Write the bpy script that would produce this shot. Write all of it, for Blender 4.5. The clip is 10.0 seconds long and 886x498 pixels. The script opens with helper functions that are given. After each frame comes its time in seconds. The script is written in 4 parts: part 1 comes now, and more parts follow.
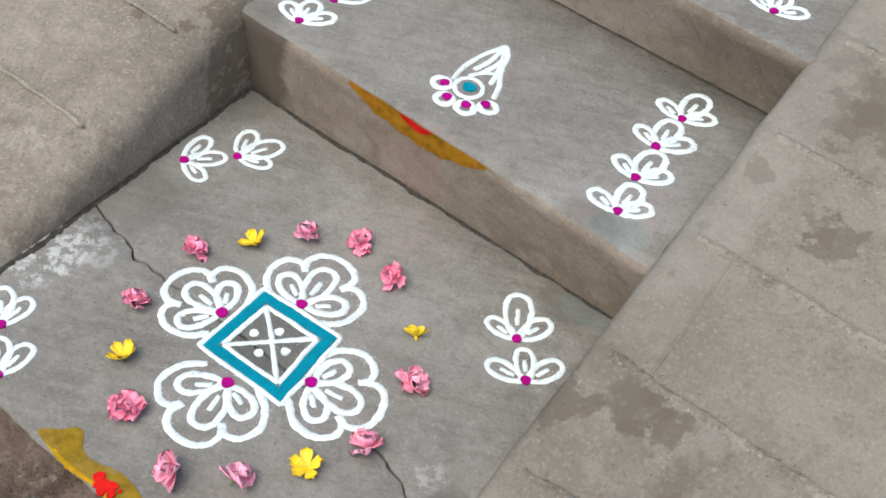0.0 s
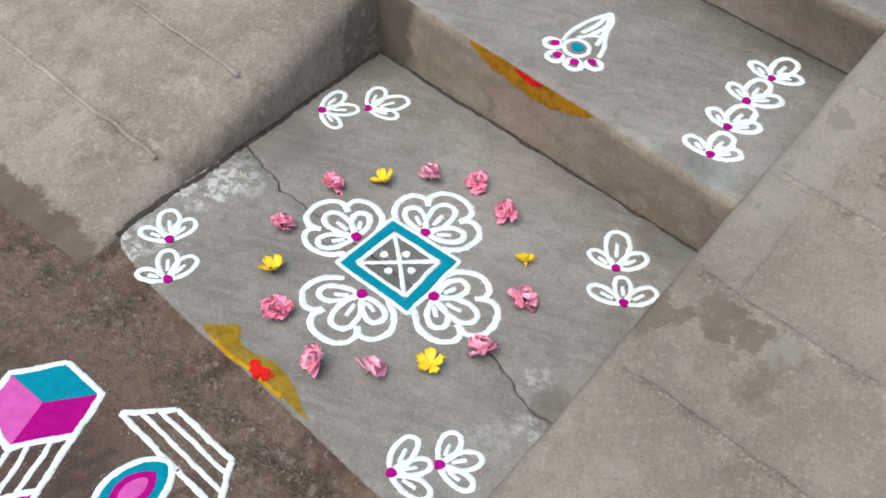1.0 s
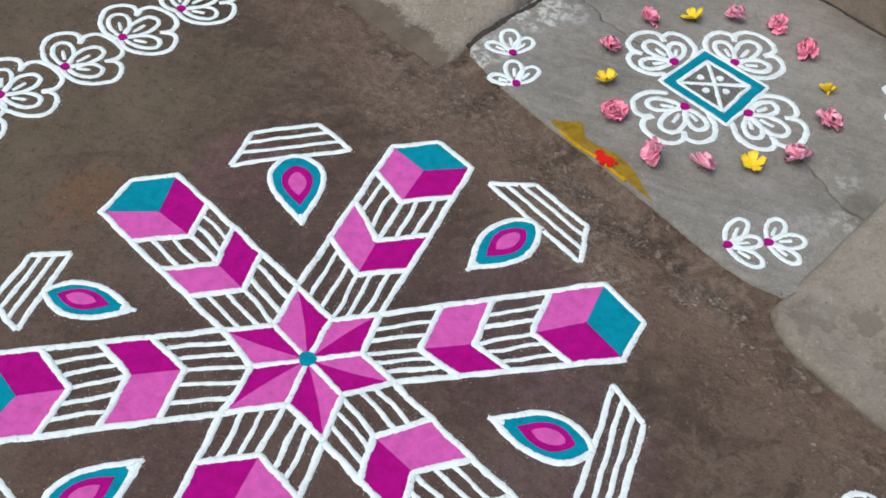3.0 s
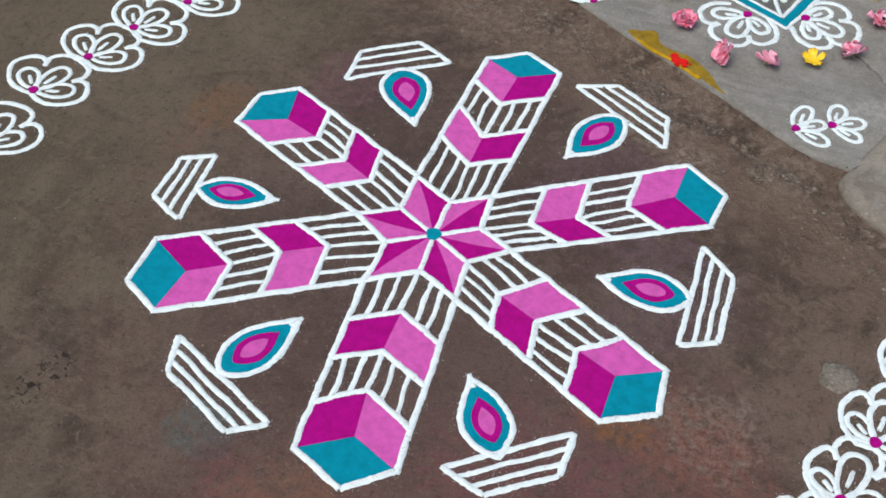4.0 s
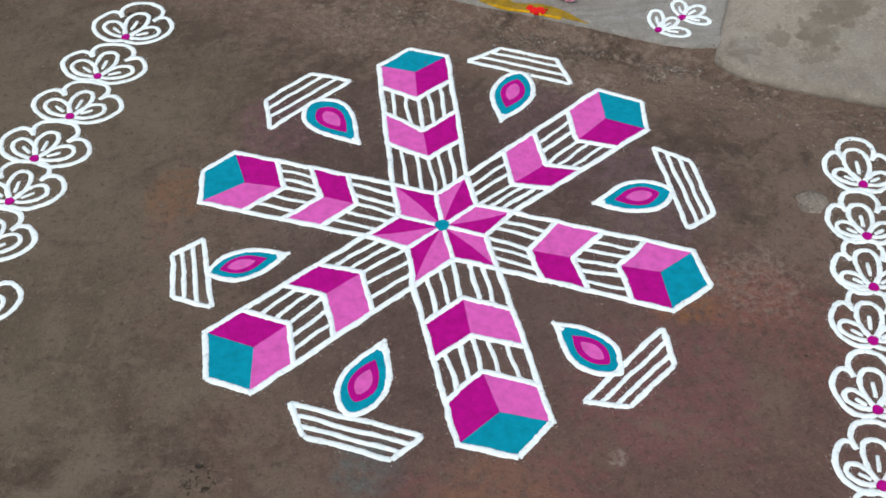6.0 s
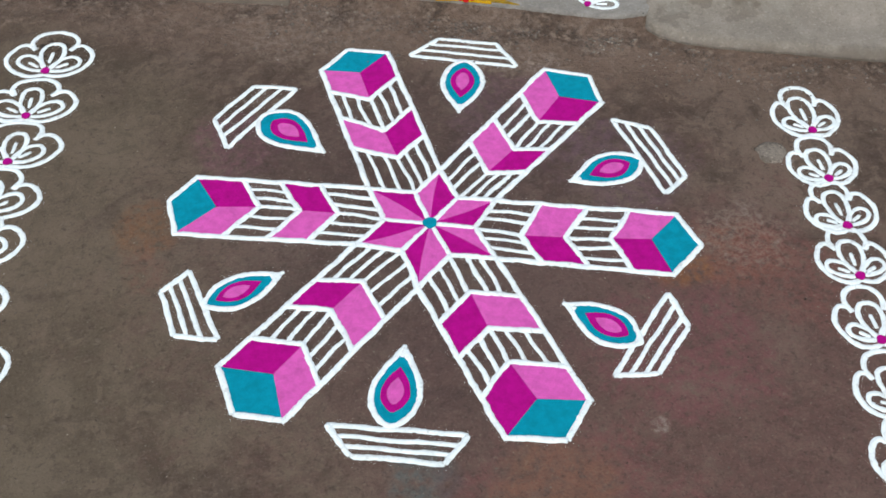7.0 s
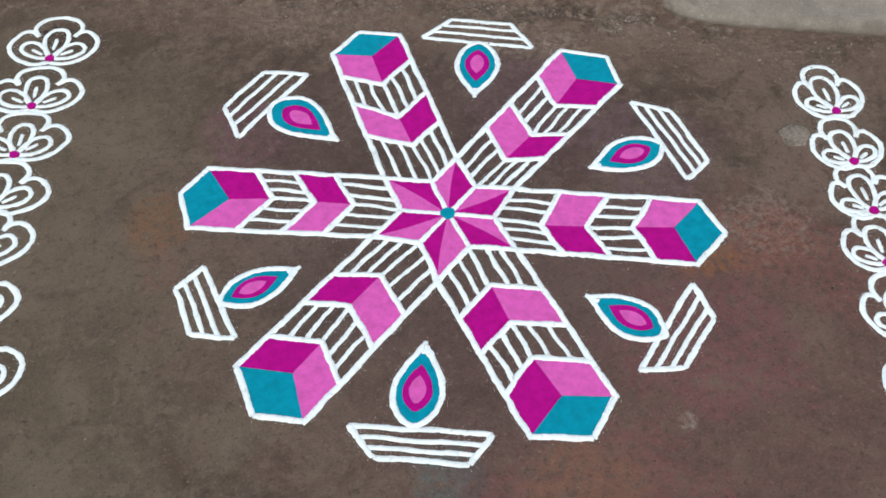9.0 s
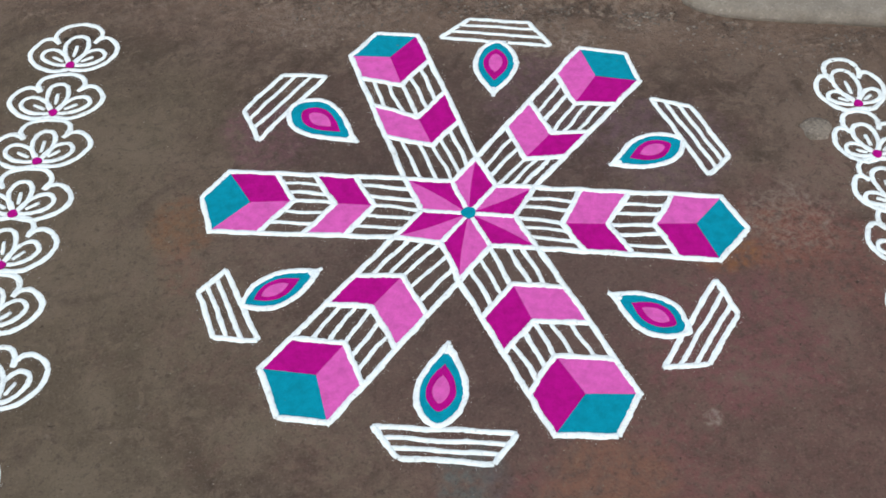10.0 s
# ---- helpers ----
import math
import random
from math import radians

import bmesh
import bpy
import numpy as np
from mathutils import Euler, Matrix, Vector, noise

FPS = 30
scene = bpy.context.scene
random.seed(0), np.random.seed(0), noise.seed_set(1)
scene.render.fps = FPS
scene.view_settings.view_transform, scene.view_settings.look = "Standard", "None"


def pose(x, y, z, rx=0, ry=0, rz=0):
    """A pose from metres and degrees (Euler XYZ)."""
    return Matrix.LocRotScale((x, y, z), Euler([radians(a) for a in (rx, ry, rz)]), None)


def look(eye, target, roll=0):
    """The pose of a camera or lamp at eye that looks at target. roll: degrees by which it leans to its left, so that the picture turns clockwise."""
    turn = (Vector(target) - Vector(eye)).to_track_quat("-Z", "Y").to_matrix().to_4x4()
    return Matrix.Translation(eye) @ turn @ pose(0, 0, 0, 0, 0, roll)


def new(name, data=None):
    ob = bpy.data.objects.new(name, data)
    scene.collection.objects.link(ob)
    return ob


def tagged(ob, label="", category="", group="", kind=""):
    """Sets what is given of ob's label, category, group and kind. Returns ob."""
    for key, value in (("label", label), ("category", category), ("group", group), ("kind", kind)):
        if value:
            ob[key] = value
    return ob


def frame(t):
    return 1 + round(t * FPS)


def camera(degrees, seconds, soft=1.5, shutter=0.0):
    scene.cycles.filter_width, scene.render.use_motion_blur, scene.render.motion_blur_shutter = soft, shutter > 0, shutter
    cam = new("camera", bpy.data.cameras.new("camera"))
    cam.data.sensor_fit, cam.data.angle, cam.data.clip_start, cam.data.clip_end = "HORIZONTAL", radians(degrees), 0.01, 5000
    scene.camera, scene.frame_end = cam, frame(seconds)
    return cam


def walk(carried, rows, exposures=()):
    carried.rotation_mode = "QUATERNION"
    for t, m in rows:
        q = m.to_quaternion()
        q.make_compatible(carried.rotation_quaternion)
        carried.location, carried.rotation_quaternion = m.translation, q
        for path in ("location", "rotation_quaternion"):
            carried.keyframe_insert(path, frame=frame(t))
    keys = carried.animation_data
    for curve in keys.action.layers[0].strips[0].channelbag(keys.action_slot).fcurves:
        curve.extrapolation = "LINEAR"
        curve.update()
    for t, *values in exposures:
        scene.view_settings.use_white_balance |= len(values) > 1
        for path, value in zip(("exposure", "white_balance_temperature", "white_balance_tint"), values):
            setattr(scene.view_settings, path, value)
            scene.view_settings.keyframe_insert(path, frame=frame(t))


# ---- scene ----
cam = camera(44.0, 10.0, soft=1.6)
PATH = [
    (0, (0.672, -0.099, 1.248), (0.584, 1.289, -0.19), 10.5),
    (0.5, (0.647, -0.255, 1.293), (0.552, 1.167, -0.11), 8.9),
    (1, (0.679, -0.339, 1.302), (0.431, 1.033, -0.133), 7.2),
    (1.5, (0.7, -0.443, 1.31), (0.334, 0.896, -0.129), 7.2),
    (2, (0.637, -0.536, 1.284), (0.29, 0.805, -0.158), 8.2),
    (2.5, (0.5, -0.669, 1.303), (0.177, 0.644, -0.17), 4.0),
    (3, (0.438, -0.799, 1.273), (0.036, 0.464, -0.224), 5.6),
    (3.2, (0.444, -0.863, 1.279), (0.008, 0.358, -0.243), 4.8),
    (4.3, (0.325, -1.154, 1.319), (-0.052, 0.108, -0.186), -0.1),
    (4.5, (0.217, -1.172, 1.31), (-0.053, 0.115, -0.198), -2.7),
    (5, (0.062, -1.222, 1.348), (-0.018, 0.085, -0.164), -2.5),
    (5.5, (-0.007, -1.294, 1.368), (-0.025, 0.031, -0.13), -3.1),
    (5.7, (-0.054, -1.298, 1.377), (-0.01, 0.043, -0.107), -2.2),
    (6.8, (-0.414, -1.198, 1.383), (0.027, 0.036, -0.128), 0.9),
    (7, (-0.426, -1.194, 1.384), (0.039, 0.038, -0.121), 1.2),
    (7.5, (-0.423, -1.186, 1.386), (0.017, 0.042, -0.13), 0.5),
    (8, (-0.434, -1.184, 1.383), (0.015, 0.042, -0.133), 0.4),
    (8.5, (-0.442, -1.167, 1.378), (0.008, 0.031, -0.159), 0.3),
    (9, (-0.434, -1.121, 1.391), (0.013, 0.056, -0.163), 0.6),
    (9.5, (-0.425, -1.104, 1.386), (-0.001, 0.068, -0.178), -0.6),
    (10, (-0.435, -1.121, 1.389), (-0.023, 0.07, -0.164), -1.6),
]
walk(cam, [(t, look(eye, target, roll)) for t, eye, target, roll in PATH], [(0, 0.74), (0.5, 0.76), (1, 0.74), (1.5, 0.66), (2, 0.55), (3, 0.42), (4.5, 0.44), (5.5, 0.5), (7, 0.52), (10, 0.52)])

# ---- world, sun, exposure ----
world = bpy.data.worlds.new("overcast_sky")
scene.world = world
world.use_nodes = True
wn = world.node_tree
sky = wn.nodes.new("ShaderNodeTexSky")
sky.sky_type = "NISHITA"
sky.sun_disc = False
sky.sun_elevation = radians(58)
sky.sun_rotation = radians(208)
sky.air_density, sky.dust_density, sky.ozone_density = 1.0, 2.6, 0.8
bg = wn.nodes["Background"]
bg.inputs["Strength"].default_value = 0.13
wn.links.new(sky.outputs["Color"], bg.inputs["Color"])
sun_data = bpy.data.lights.new("sun", "SUN")
sun_data.energy, sun_data.angle, sun_data.color = 1.7, radians(40), (0.9, 0.97, 0.885)
sun = new("sun", sun_data)
sun.matrix_world = look((-0.5, -0.9, 4.0), (0.4, 0.8, 0.0))

rng = random.Random(7)


# ---- materials ----
def mat(name):
    m = bpy.data.materials.new(name)
    m.use_nodes = True
    nt = m.node_tree
    return m, nt, nt.nodes["Principled BSDF"]


def coords(nt):
    return nt.nodes.new("ShaderNodeTexCoord").outputs["Object"]


def noise_tex(nt, scale, detail=4.0, rough=0.55, vec=None, dist=0.0):
    n = nt.nodes.new("ShaderNodeTexNoise")
    n.inputs["Scale"].default_value = scale
    n.inputs["Detail"].default_value = detail
    n.inputs["Roughness"].default_value = rough
    n.inputs["Distortion"].default_value = dist
    nt.links.new(vec if vec is not None else coords(nt), n.inputs["Vector"])
    return n.outputs["Fac"]


def ramp(nt, fac, *stops):
    r = nt.nodes.new("ShaderNodeValToRGB")
    while len(r.color_ramp.elements) < len(stops):
        r.color_ramp.elements.new(0.5)
    for e, (p, c) in zip(r.color_ramp.elements, stops):
        e.position = p
        e.color = (*c, 1) if len(c) == 3 else c
    nt.links.new(fac, r.inputs["Fac"])
    return r.outputs["Color"]


def mask(nt, fac, lo, hi):
    r = nt.nodes.new("ShaderNodeMapRange")
    r.inputs["From Min"].default_value, r.inputs["From Max"].default_value = lo, hi
    nt.links.new(fac, r.inputs["Value"])
    return r.outputs["Result"]


def mix(nt, fac, a, b, blend="MIX"):
    m = nt.nodes.new("ShaderNodeMix")
    m.data_type, m.blend_type = "RGBA", blend
    if isinstance(fac, float):
        m.inputs["Factor"].default_value = fac
    else:
        nt.links.new(fac, m.inputs["Factor"])
    for sock, v in ((m.inputs["A"], a), (m.inputs["B"], b)):
        if isinstance(v, tuple):
            sock.default_value = (*v, 1)
        else:
            nt.links.new(v, sock)
    return m.outputs["Result"]


def calc(nt, op, a, b=0.0):
    n = nt.nodes.new("ShaderNodeMath")
    n.operation = op
    for i, v in enumerate((a, b)):
        if isinstance(v, (int, float)):
            n.inputs[i].default_value = v
        else:
            nt.links.new(v, n.inputs[i])
    return n.outputs["Value"]


def bump(nt, bsdf, layers):
    last = None
    for height, strength, dist in layers:
        b = nt.nodes.new("ShaderNodeBump")
        b.inputs["Strength"].default_value, b.inputs["Distance"].default_value = strength, dist
        nt.links.new(height, b.inputs["Height"])
        if last is not None:
            nt.links.new(last, b.inputs["Normal"])
        last = b.outputs["Normal"]
    nt.links.new(last, bsdf.inputs["Normal"])


def spot(nt, pos, x, y, r, warp=0.5, wscale=9.0, inner=0.68):
    """1 inside an uneven round patch at (x, y), 0 outside."""
    d = nt.nodes.new("ShaderNodeVectorMath")
    d.operation = "DISTANCE"
    flat = nt.nodes.new("ShaderNodeVectorMath")
    flat.operation = "MULTIPLY"
    flat.inputs[1].default_value = (1, 1, 0)
    nt.links.new(pos, flat.inputs[0])
    nt.links.new(flat.outputs["Vector"], d.inputs[0])
    d.inputs[1].default_value = (x, y, 0)
    n = noise_tex(nt, wscale, 4, 0.6, pos)
    rr = calc(nt, "ADD", d.outputs["Value"], calc(nt, "MULTIPLY", calc(nt, "SUBTRACT", n, 0.5), 2 * warp * r))
    return mask(nt, rr, r, r * inner)


def concrete(name, base, dark, light, stain, speck=0.5, streak=False):
    m, nt, b = mat(name)
    pos = coords(nt)
    big = noise_tex(nt, 3.1, 5, 0.6, pos, 0.4)
    mid = noise_tex(nt, 17, 6, 0.65, pos)
    fine = noise_tex(nt, 190, 3, 0.6, pos)
    grain = noise_tex(nt, 620, 2, 0.7, pos)
    col = ramp(nt, big, (0.36, dark), (0.5, base), (0.64, light))
    col = mix(nt, mask(nt, mid, 0.48, 0.66), col, stain)
    col = mix(nt, calc(nt, "MULTIPLY", mask(nt, mid, 0.46, 0.32), 0.6), col, light)
    if streak:
        st = nt.nodes.new("ShaderNodeMapping")
        st.inputs["Rotation"].default_value = (0, 0, radians(-35))
        st.inputs["Scale"].default_value = (6, 70, 6)
        nt.links.new(pos, st.inputs["Vector"])
        br = noise_tex(nt, 1.0, 3, 0.6, st.outputs["Vector"])
        col = mix(nt, calc(nt, "MULTIPLY", mask(nt, br, 0.45, 0.7), 0.4), col, light)
        col = mix(nt, calc(nt, "MULTIPLY", mask(nt, br, 0.46, 0.3), 0.4), col, dark)
    col = mix(nt, calc(nt, "MULTIPLY", mask(nt, fine, 0.56, 0.7), speck), col, tuple(c * 1.45 for c in light))
    col = mix(nt, calc(nt, "MULTIPLY", mask(nt, fine, 0.42, 0.3), speck), col, tuple(c * 0.45 for c in dark))
    col = mix(nt, calc(nt, "MULTIPLY", mask(nt, grain, 0.4, 0.7), 0.3), col, tuple(c * 0.6 for c in dark))
    blot = noise_tex(nt, 38, 5, 0.7, pos, 0.8)
    col = mix(nt, calc(nt, "MULTIPLY", mask(nt, blot, 0.54, 0.64), 0.35), col, tuple(c * 0.72 for c in dark))
    col = mix(nt, calc(nt, "MULTIPLY", mask(nt, blot, 0.44, 0.36), 0.3), col, tuple(c * 1.12 for c in light))
    b.inputs["Roughness"].default_value = 0.88
    b.inputs["Specular IOR Level"].default_value = 0.12
    bump(nt, b, [(big, 0.3, 0.025), (mid, 0.45, 0.008), (blot, 0.5, 0.003), (fine, 0.5, 0.002), (grain, 0.45, 0.0008)])
    return m, nt, b, pos, col


def finish(nt, b, col):
    nt.links.new(col, b.inputs["Base Color"])


# landing and treads: smooth grey screed with brush marks
M_STEP, nt, b, pos, col = concrete("grey_screed", (0.208, 0.189, 0.167), (0.158, 0.143, 0.126), (0.262, 0.241, 0.218), (0.183, 0.166, 0.144), 0.3, True)
worn = noise_tex(nt, 45, 6, 0.75, pos)
LIME = ((0.076, 0.952, 0.045, 0.8), (0.056, 0.905, 0.05, 0.85), (0.035, 0.86, 0.045, 0.8), (0.0, 0.75, 0.05, 0.6), (-0.015, 0.715, 0.03, 0.8), (0.66, 0.68, 0.03, 0.35), (0.668, 0.585, 0.03, 0.5), (0.62, 0.55, 0.04, 0.2), (0.11, 0.93, 0.05, 0.35))
# worn patches of pale lime where the skin has gone
for x, y, r, k in LIME:
    f = calc(nt, "MULTIPLY", spot(nt, pos, x, y, r, 0.6, 16), mask(nt, worn, 0.47, 0.57))
    col = mix(nt, calc(nt, "MULTIPLY", f, k), col, (0.46, 0.45, 0.43))
# darker patches at the crack's ends and at the back by the riser
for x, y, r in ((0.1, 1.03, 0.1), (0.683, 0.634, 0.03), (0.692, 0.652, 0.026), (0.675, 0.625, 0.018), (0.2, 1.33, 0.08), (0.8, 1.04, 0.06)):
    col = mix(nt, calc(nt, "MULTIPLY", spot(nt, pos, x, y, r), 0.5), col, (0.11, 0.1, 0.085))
col = mix(nt, calc(nt, "MULTIPLY", spot(nt, pos, 0.3985, 0.8365, 0.075, 0.25, 20), 0.7), col, (0.085, 0.08, 0.072))
for x, y in ((0.5, 1.09), (0.56, 1.1), (0.62, 1.3), (0.85, 1.06)):
    col = mix(nt, calc(nt, "MULTIPLY", calc(nt, "MULTIPLY", spot(nt, pos, x, y, 0.1, 0.7, 12), mask(nt, worn, 0.48, 0.62)), 0.16), col, (0.32, 0.17, 0.16))
col = mix(nt, calc(nt, "MULTIPLY", spot(nt, pos, 0.835, 1.03, 0.05, 0.6, 14), 0.16), col, (0.14, 0.24, 0.25))
finish(nt, b, col)

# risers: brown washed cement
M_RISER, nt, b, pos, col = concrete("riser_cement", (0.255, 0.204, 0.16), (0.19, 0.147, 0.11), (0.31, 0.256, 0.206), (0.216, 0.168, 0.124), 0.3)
col = mix(nt, calc(nt, "MULTIPLY", spot(nt, pos, 0.5, 1.17, 0.07, 1.2, 30), 0.12), col, (0.34, 0.13, 0.09))
# darker where the lower riser meets the left ramp
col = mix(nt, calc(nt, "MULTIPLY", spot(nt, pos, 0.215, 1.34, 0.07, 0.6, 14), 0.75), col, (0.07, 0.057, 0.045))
for x, y, r in ((1.0, 1.4, 0.16),):
    col = mix(nt, calc(nt, "MULTIPLY", spot(nt, pos, x, y, r, 1.2, 12), 0.22), col, (0.075, 0.065, 0.05))
finish(nt, b, col)

# side ramps: sandy rough concrete with damp stains, darker at the corner by the riser
M_RAMP, nt, b, pos, col = concrete("ramp_concrete", (0.237, 0.2, 0.163), (0.179, 0.15, 0.121), (0.289, 0.247, 0.205), (0.194, 0.162, 0.128), 0.55)
for x, y, r, k in ((0.804, 0.757, 0.036, 0.75), (0.903, 0.755, 0.034, 0.7), (0.93, 0.738, 0.036, 0.75), (0.88, 0.768, 0.026, 0.5), (0.962, 0.69, 0.034, 0.45),
                   (0.956, 0.66, 0.034, 0.35), (0.99, 0.63, 0.032, 0.18), (0.893, 0.71, 0.028, 0.3), (0.846, 0.819, 0.03, 0.3), (1.118, 1.03, 0.034, 0.65), (1.1, 1.05, 0.022, 0.5),
                   (1.008, 1.13, 0.019, 0.6), (0.946, 1.038, 0.011, 0.55), (0.913, 0.952, 0.008, 0.5), (1.15, 1.227, 0.05, 0.6), (1.167, 1.28, 0.05, 0.6), (1.128, 1.35, 0.04, 0.45),
                   (0.65, 0.362, 0.032, 0.5), (0.732, 0.374, 0.028, 0.6), (0.794, 0.342, 0.036, 0.55), (0.813, 0.38, 0.04, 0.6), (0.855, 0.412, 0.04, 0.6), (0.885, 0.425, 0.03, 0.45),
                   (0.945, 0.54, 0.026, 0.4), (1.03, 0.5, 0.03, 0.4), (0.735, 0.404, 0.006, 0.6), (0.956, 0.66, 0.007, 0.6),
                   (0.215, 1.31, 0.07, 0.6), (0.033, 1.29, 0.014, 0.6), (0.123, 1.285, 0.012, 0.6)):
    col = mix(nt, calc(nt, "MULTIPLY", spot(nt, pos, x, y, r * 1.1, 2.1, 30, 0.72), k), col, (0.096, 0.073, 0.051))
for x, y, r, k in ((0.89, 1.02, 0.1, 0.15), (0.974, 0.736, 0.03, 0.35), (0.66, 0.395, 0.03, 0.25), (0.865, 0.325, 0.05, 0.2)):
    col = mix(nt, calc(nt, "MULTIPLY", spot(nt, pos, x, y, r, 2.0, 24, 0.5), k), col, (0.27, 0.255, 0.225))
# scuffed, crumbled skin near the rim of the ramp
scuff = noise_tex(nt, 26, 6, 0.75, pos, 0.6)
for x, y, r in ((-0.15, 0.885, 0.06), (-0.11, 0.93, 0.05), (-0.06, 1.04, 0.05), (-0.02, 0.9, 0.07), (0.05, 1.06, 0.05), (-0.19, 0.96, 0.05)):
    f = calc(nt, "MULTIPLY", spot(nt, pos, x, y, r, 0.7, 14), mask(nt, scuff, 0.5, 0.62))
    col = mix(nt, calc(nt, "MULTIPLY", f, 0.5), col, (0.13, 0.1, 0.072))
    f = calc(nt, "MULTIPLY", spot(nt, pos, x, y, r, 0.7, 14), mask(nt, scuff, 0.46, 0.38))
    col = mix(nt, calc(nt, "MULTIPLY", f, 0.5), col, (0.34, 0.3, 0.25))


def along(nt, pos, nx, ny):
    d = nt.nodes.new("ShaderNodeVectorMath")
    d.operation = "DOT_PRODUCT"
    d.inputs[1].default_value = (nx, ny, 0)
    nt.links.new(pos, d.inputs[0])
    return d.outputs["Value"]


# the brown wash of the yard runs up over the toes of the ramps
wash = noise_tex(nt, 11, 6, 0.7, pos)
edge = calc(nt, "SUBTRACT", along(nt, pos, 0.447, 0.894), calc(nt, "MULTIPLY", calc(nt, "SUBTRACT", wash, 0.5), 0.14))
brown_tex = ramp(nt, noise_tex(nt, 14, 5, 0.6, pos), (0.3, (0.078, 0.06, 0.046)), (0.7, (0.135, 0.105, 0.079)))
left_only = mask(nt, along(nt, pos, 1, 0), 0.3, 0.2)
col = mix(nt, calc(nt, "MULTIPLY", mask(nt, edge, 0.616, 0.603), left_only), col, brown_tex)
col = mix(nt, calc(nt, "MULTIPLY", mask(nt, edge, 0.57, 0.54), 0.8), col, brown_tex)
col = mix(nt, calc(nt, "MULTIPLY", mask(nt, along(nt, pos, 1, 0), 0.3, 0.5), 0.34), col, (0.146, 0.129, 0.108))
# smooth trowelled band along the rim, up from the first score line
band = calc(nt, "MULTIPLY", mask(nt, along(nt, pos, 0.8944, -0.4472), 0.452, 0.44), mask(nt, along(nt, pos, 0.4472, 0.8944), 1.04, 1.3))
band = calc(nt, "MULTIPLY", band, mask(nt, along(nt, pos, 0.8944, -0.4472), 0.1, 0.2))
col = mix(nt, calc(nt, "MULTIPLY", band, 0.24), col, (0.245, 0.23, 0.205))
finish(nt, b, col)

M_RIDGE, nt, b, pos, col = concrete("worn_ridge", (0.22, 0.192, 0.158), (0.155, 0.132, 0.106), (0.27, 0.238, 0.2), (0.135, 0.115, 0.09), 0.7)
finish(nt, b, col)
M_PALE_RIDGE, nt, b, pos, col = concrete("pale_ridge", (0.275, 0.237, 0.19), (0.2, 0.17, 0.135), (0.34, 0.3, 0.25), (0.225, 0.19, 0.15), 0.5)
finish(nt, b, col)
M_SOIL, nt, b = mat("joint_soil")
finish(nt, b, ramp(nt, noise_tex(nt, 90, 5, 0.7), (0.4, (0.018, 0.014, 0.011)), (0.65, (0.06, 0.05, 0.04))))
b.inputs["Roughness"].default_value = 0.95

# yard: brown washed earth and cement, trodden, with remains of old colour
M_YARD, nt, b = mat("brown_washed_yard")
pos = coords(nt)
big = noise_tex(nt, 2.3, 6, 0.62, pos, 0.6)
mid = noise_tex(nt, 9, 6, 0.66, pos, 0.3)
small = noise_tex(nt, 55, 5, 0.65, pos)
fine = noise_tex(nt, 240, 3, 0.6, pos)
col = ramp(nt, big, (0.36, (0.052, 0.036, 0.027)), (0.5, (0.08, 0.057, 0.043)), (0.64, (0.113, 0.083, 0.063)))
col = mix(nt, calc(nt, "MULTIPLY", mask(nt, mid, 0.5, 0.64), 0.6), col, (0.138, 0.105, 0.08))
col = mix(nt, calc(nt, "MULTIPLY", mask(nt, mid, 0.47, 0.33), 0.65), col, (0.042, 0.031, 0.022))
blot = noise_tex(nt, 27, 6, 0.7, pos, 0.8)
col = mix(nt, calc(nt, "MULTIPLY", mask(nt, blot, 0.52, 0.62), 0.6), col, (0.132, 0.098, 0.074))
col = mix(nt, calc(nt, "MULTIPLY", mask(nt, blot, 0.46, 0.36), 0.6), col, (0.038, 0.028, 0.019))
# olive dry side and reddish side
col = mix(nt, calc(nt, "MULTIPLY", spot(nt, pos, -0.95, 0.2, 0.75, 0.4, 3), 0.5), col, (0.105, 0.088, 0.058))
col = mix(nt, calc(nt, "MULTIPLY", calc(nt, "MULTIPLY", spot(nt, pos, -0.56, -0.5, 0.42, 0.6, 4), mask(nt, mid, 0.36, 0.58)), 0.6), col, (0.116, 0.095, 0.066))
col = mix(nt, calc(nt, "MULTIPLY", spot(nt, pos, 0.2, -0.5, 0.55, 0.6, 4), 0.5), col, (0.105, 0.064, 0.054))
for x, y, r, c, k in ((0.0, -0.1, 0.6, (0.1, 0.058, 0.048), 0.45), (0.45, -0.5, 0.45, (0.11, 0.058, 0.05), 0.5), (0.47, -0.23, 0.09, (0.2, 0.075, 0.04), 0.4), (0.36, -0.22, 0.06, (0.2, 0.085, 0.02), 0.6), (0.52, -0.3, 0.12, (0.15, 0.062, 0.05), 0.45),
                      (-0.46, 0.145, 0.07, (0.17, 0.08, 0.035), 0.55), (-0.48, 0.05, 0.05, (0.15, 0.07, 0.05), 0.35), (-0.17, -0.45, 0.06, (0.06, 0.11, 0.11), 0.5), (0.0, -0.53, 0.1, (0.17, 0.105, 0.05), 0.6),
                      (0.0, -0.6, 0.2, (0.16, 0.055, 0.055), 0.4), (0.25, 0.2, 0.16, (0.13, 0.07, 0.1), 0.4), (-0.27, 0.3, 0.1, (0.15, 0.065, 0.09), 0.45), (0.38, 0.02, 0.14, (0.12, 0.075, 0.1), 0.4), (0.28, -0.38, 0.16, (0.15, 0.05, 0.06), 0.45)):
    f = calc(nt, "MULTIPLY", spot(nt, pos, x, y, r, 0.7, 12), mask(nt, small, 0.35, 0.62))
    col = mix(nt, calc(nt, "MULTIPLY", f, k), col, c)
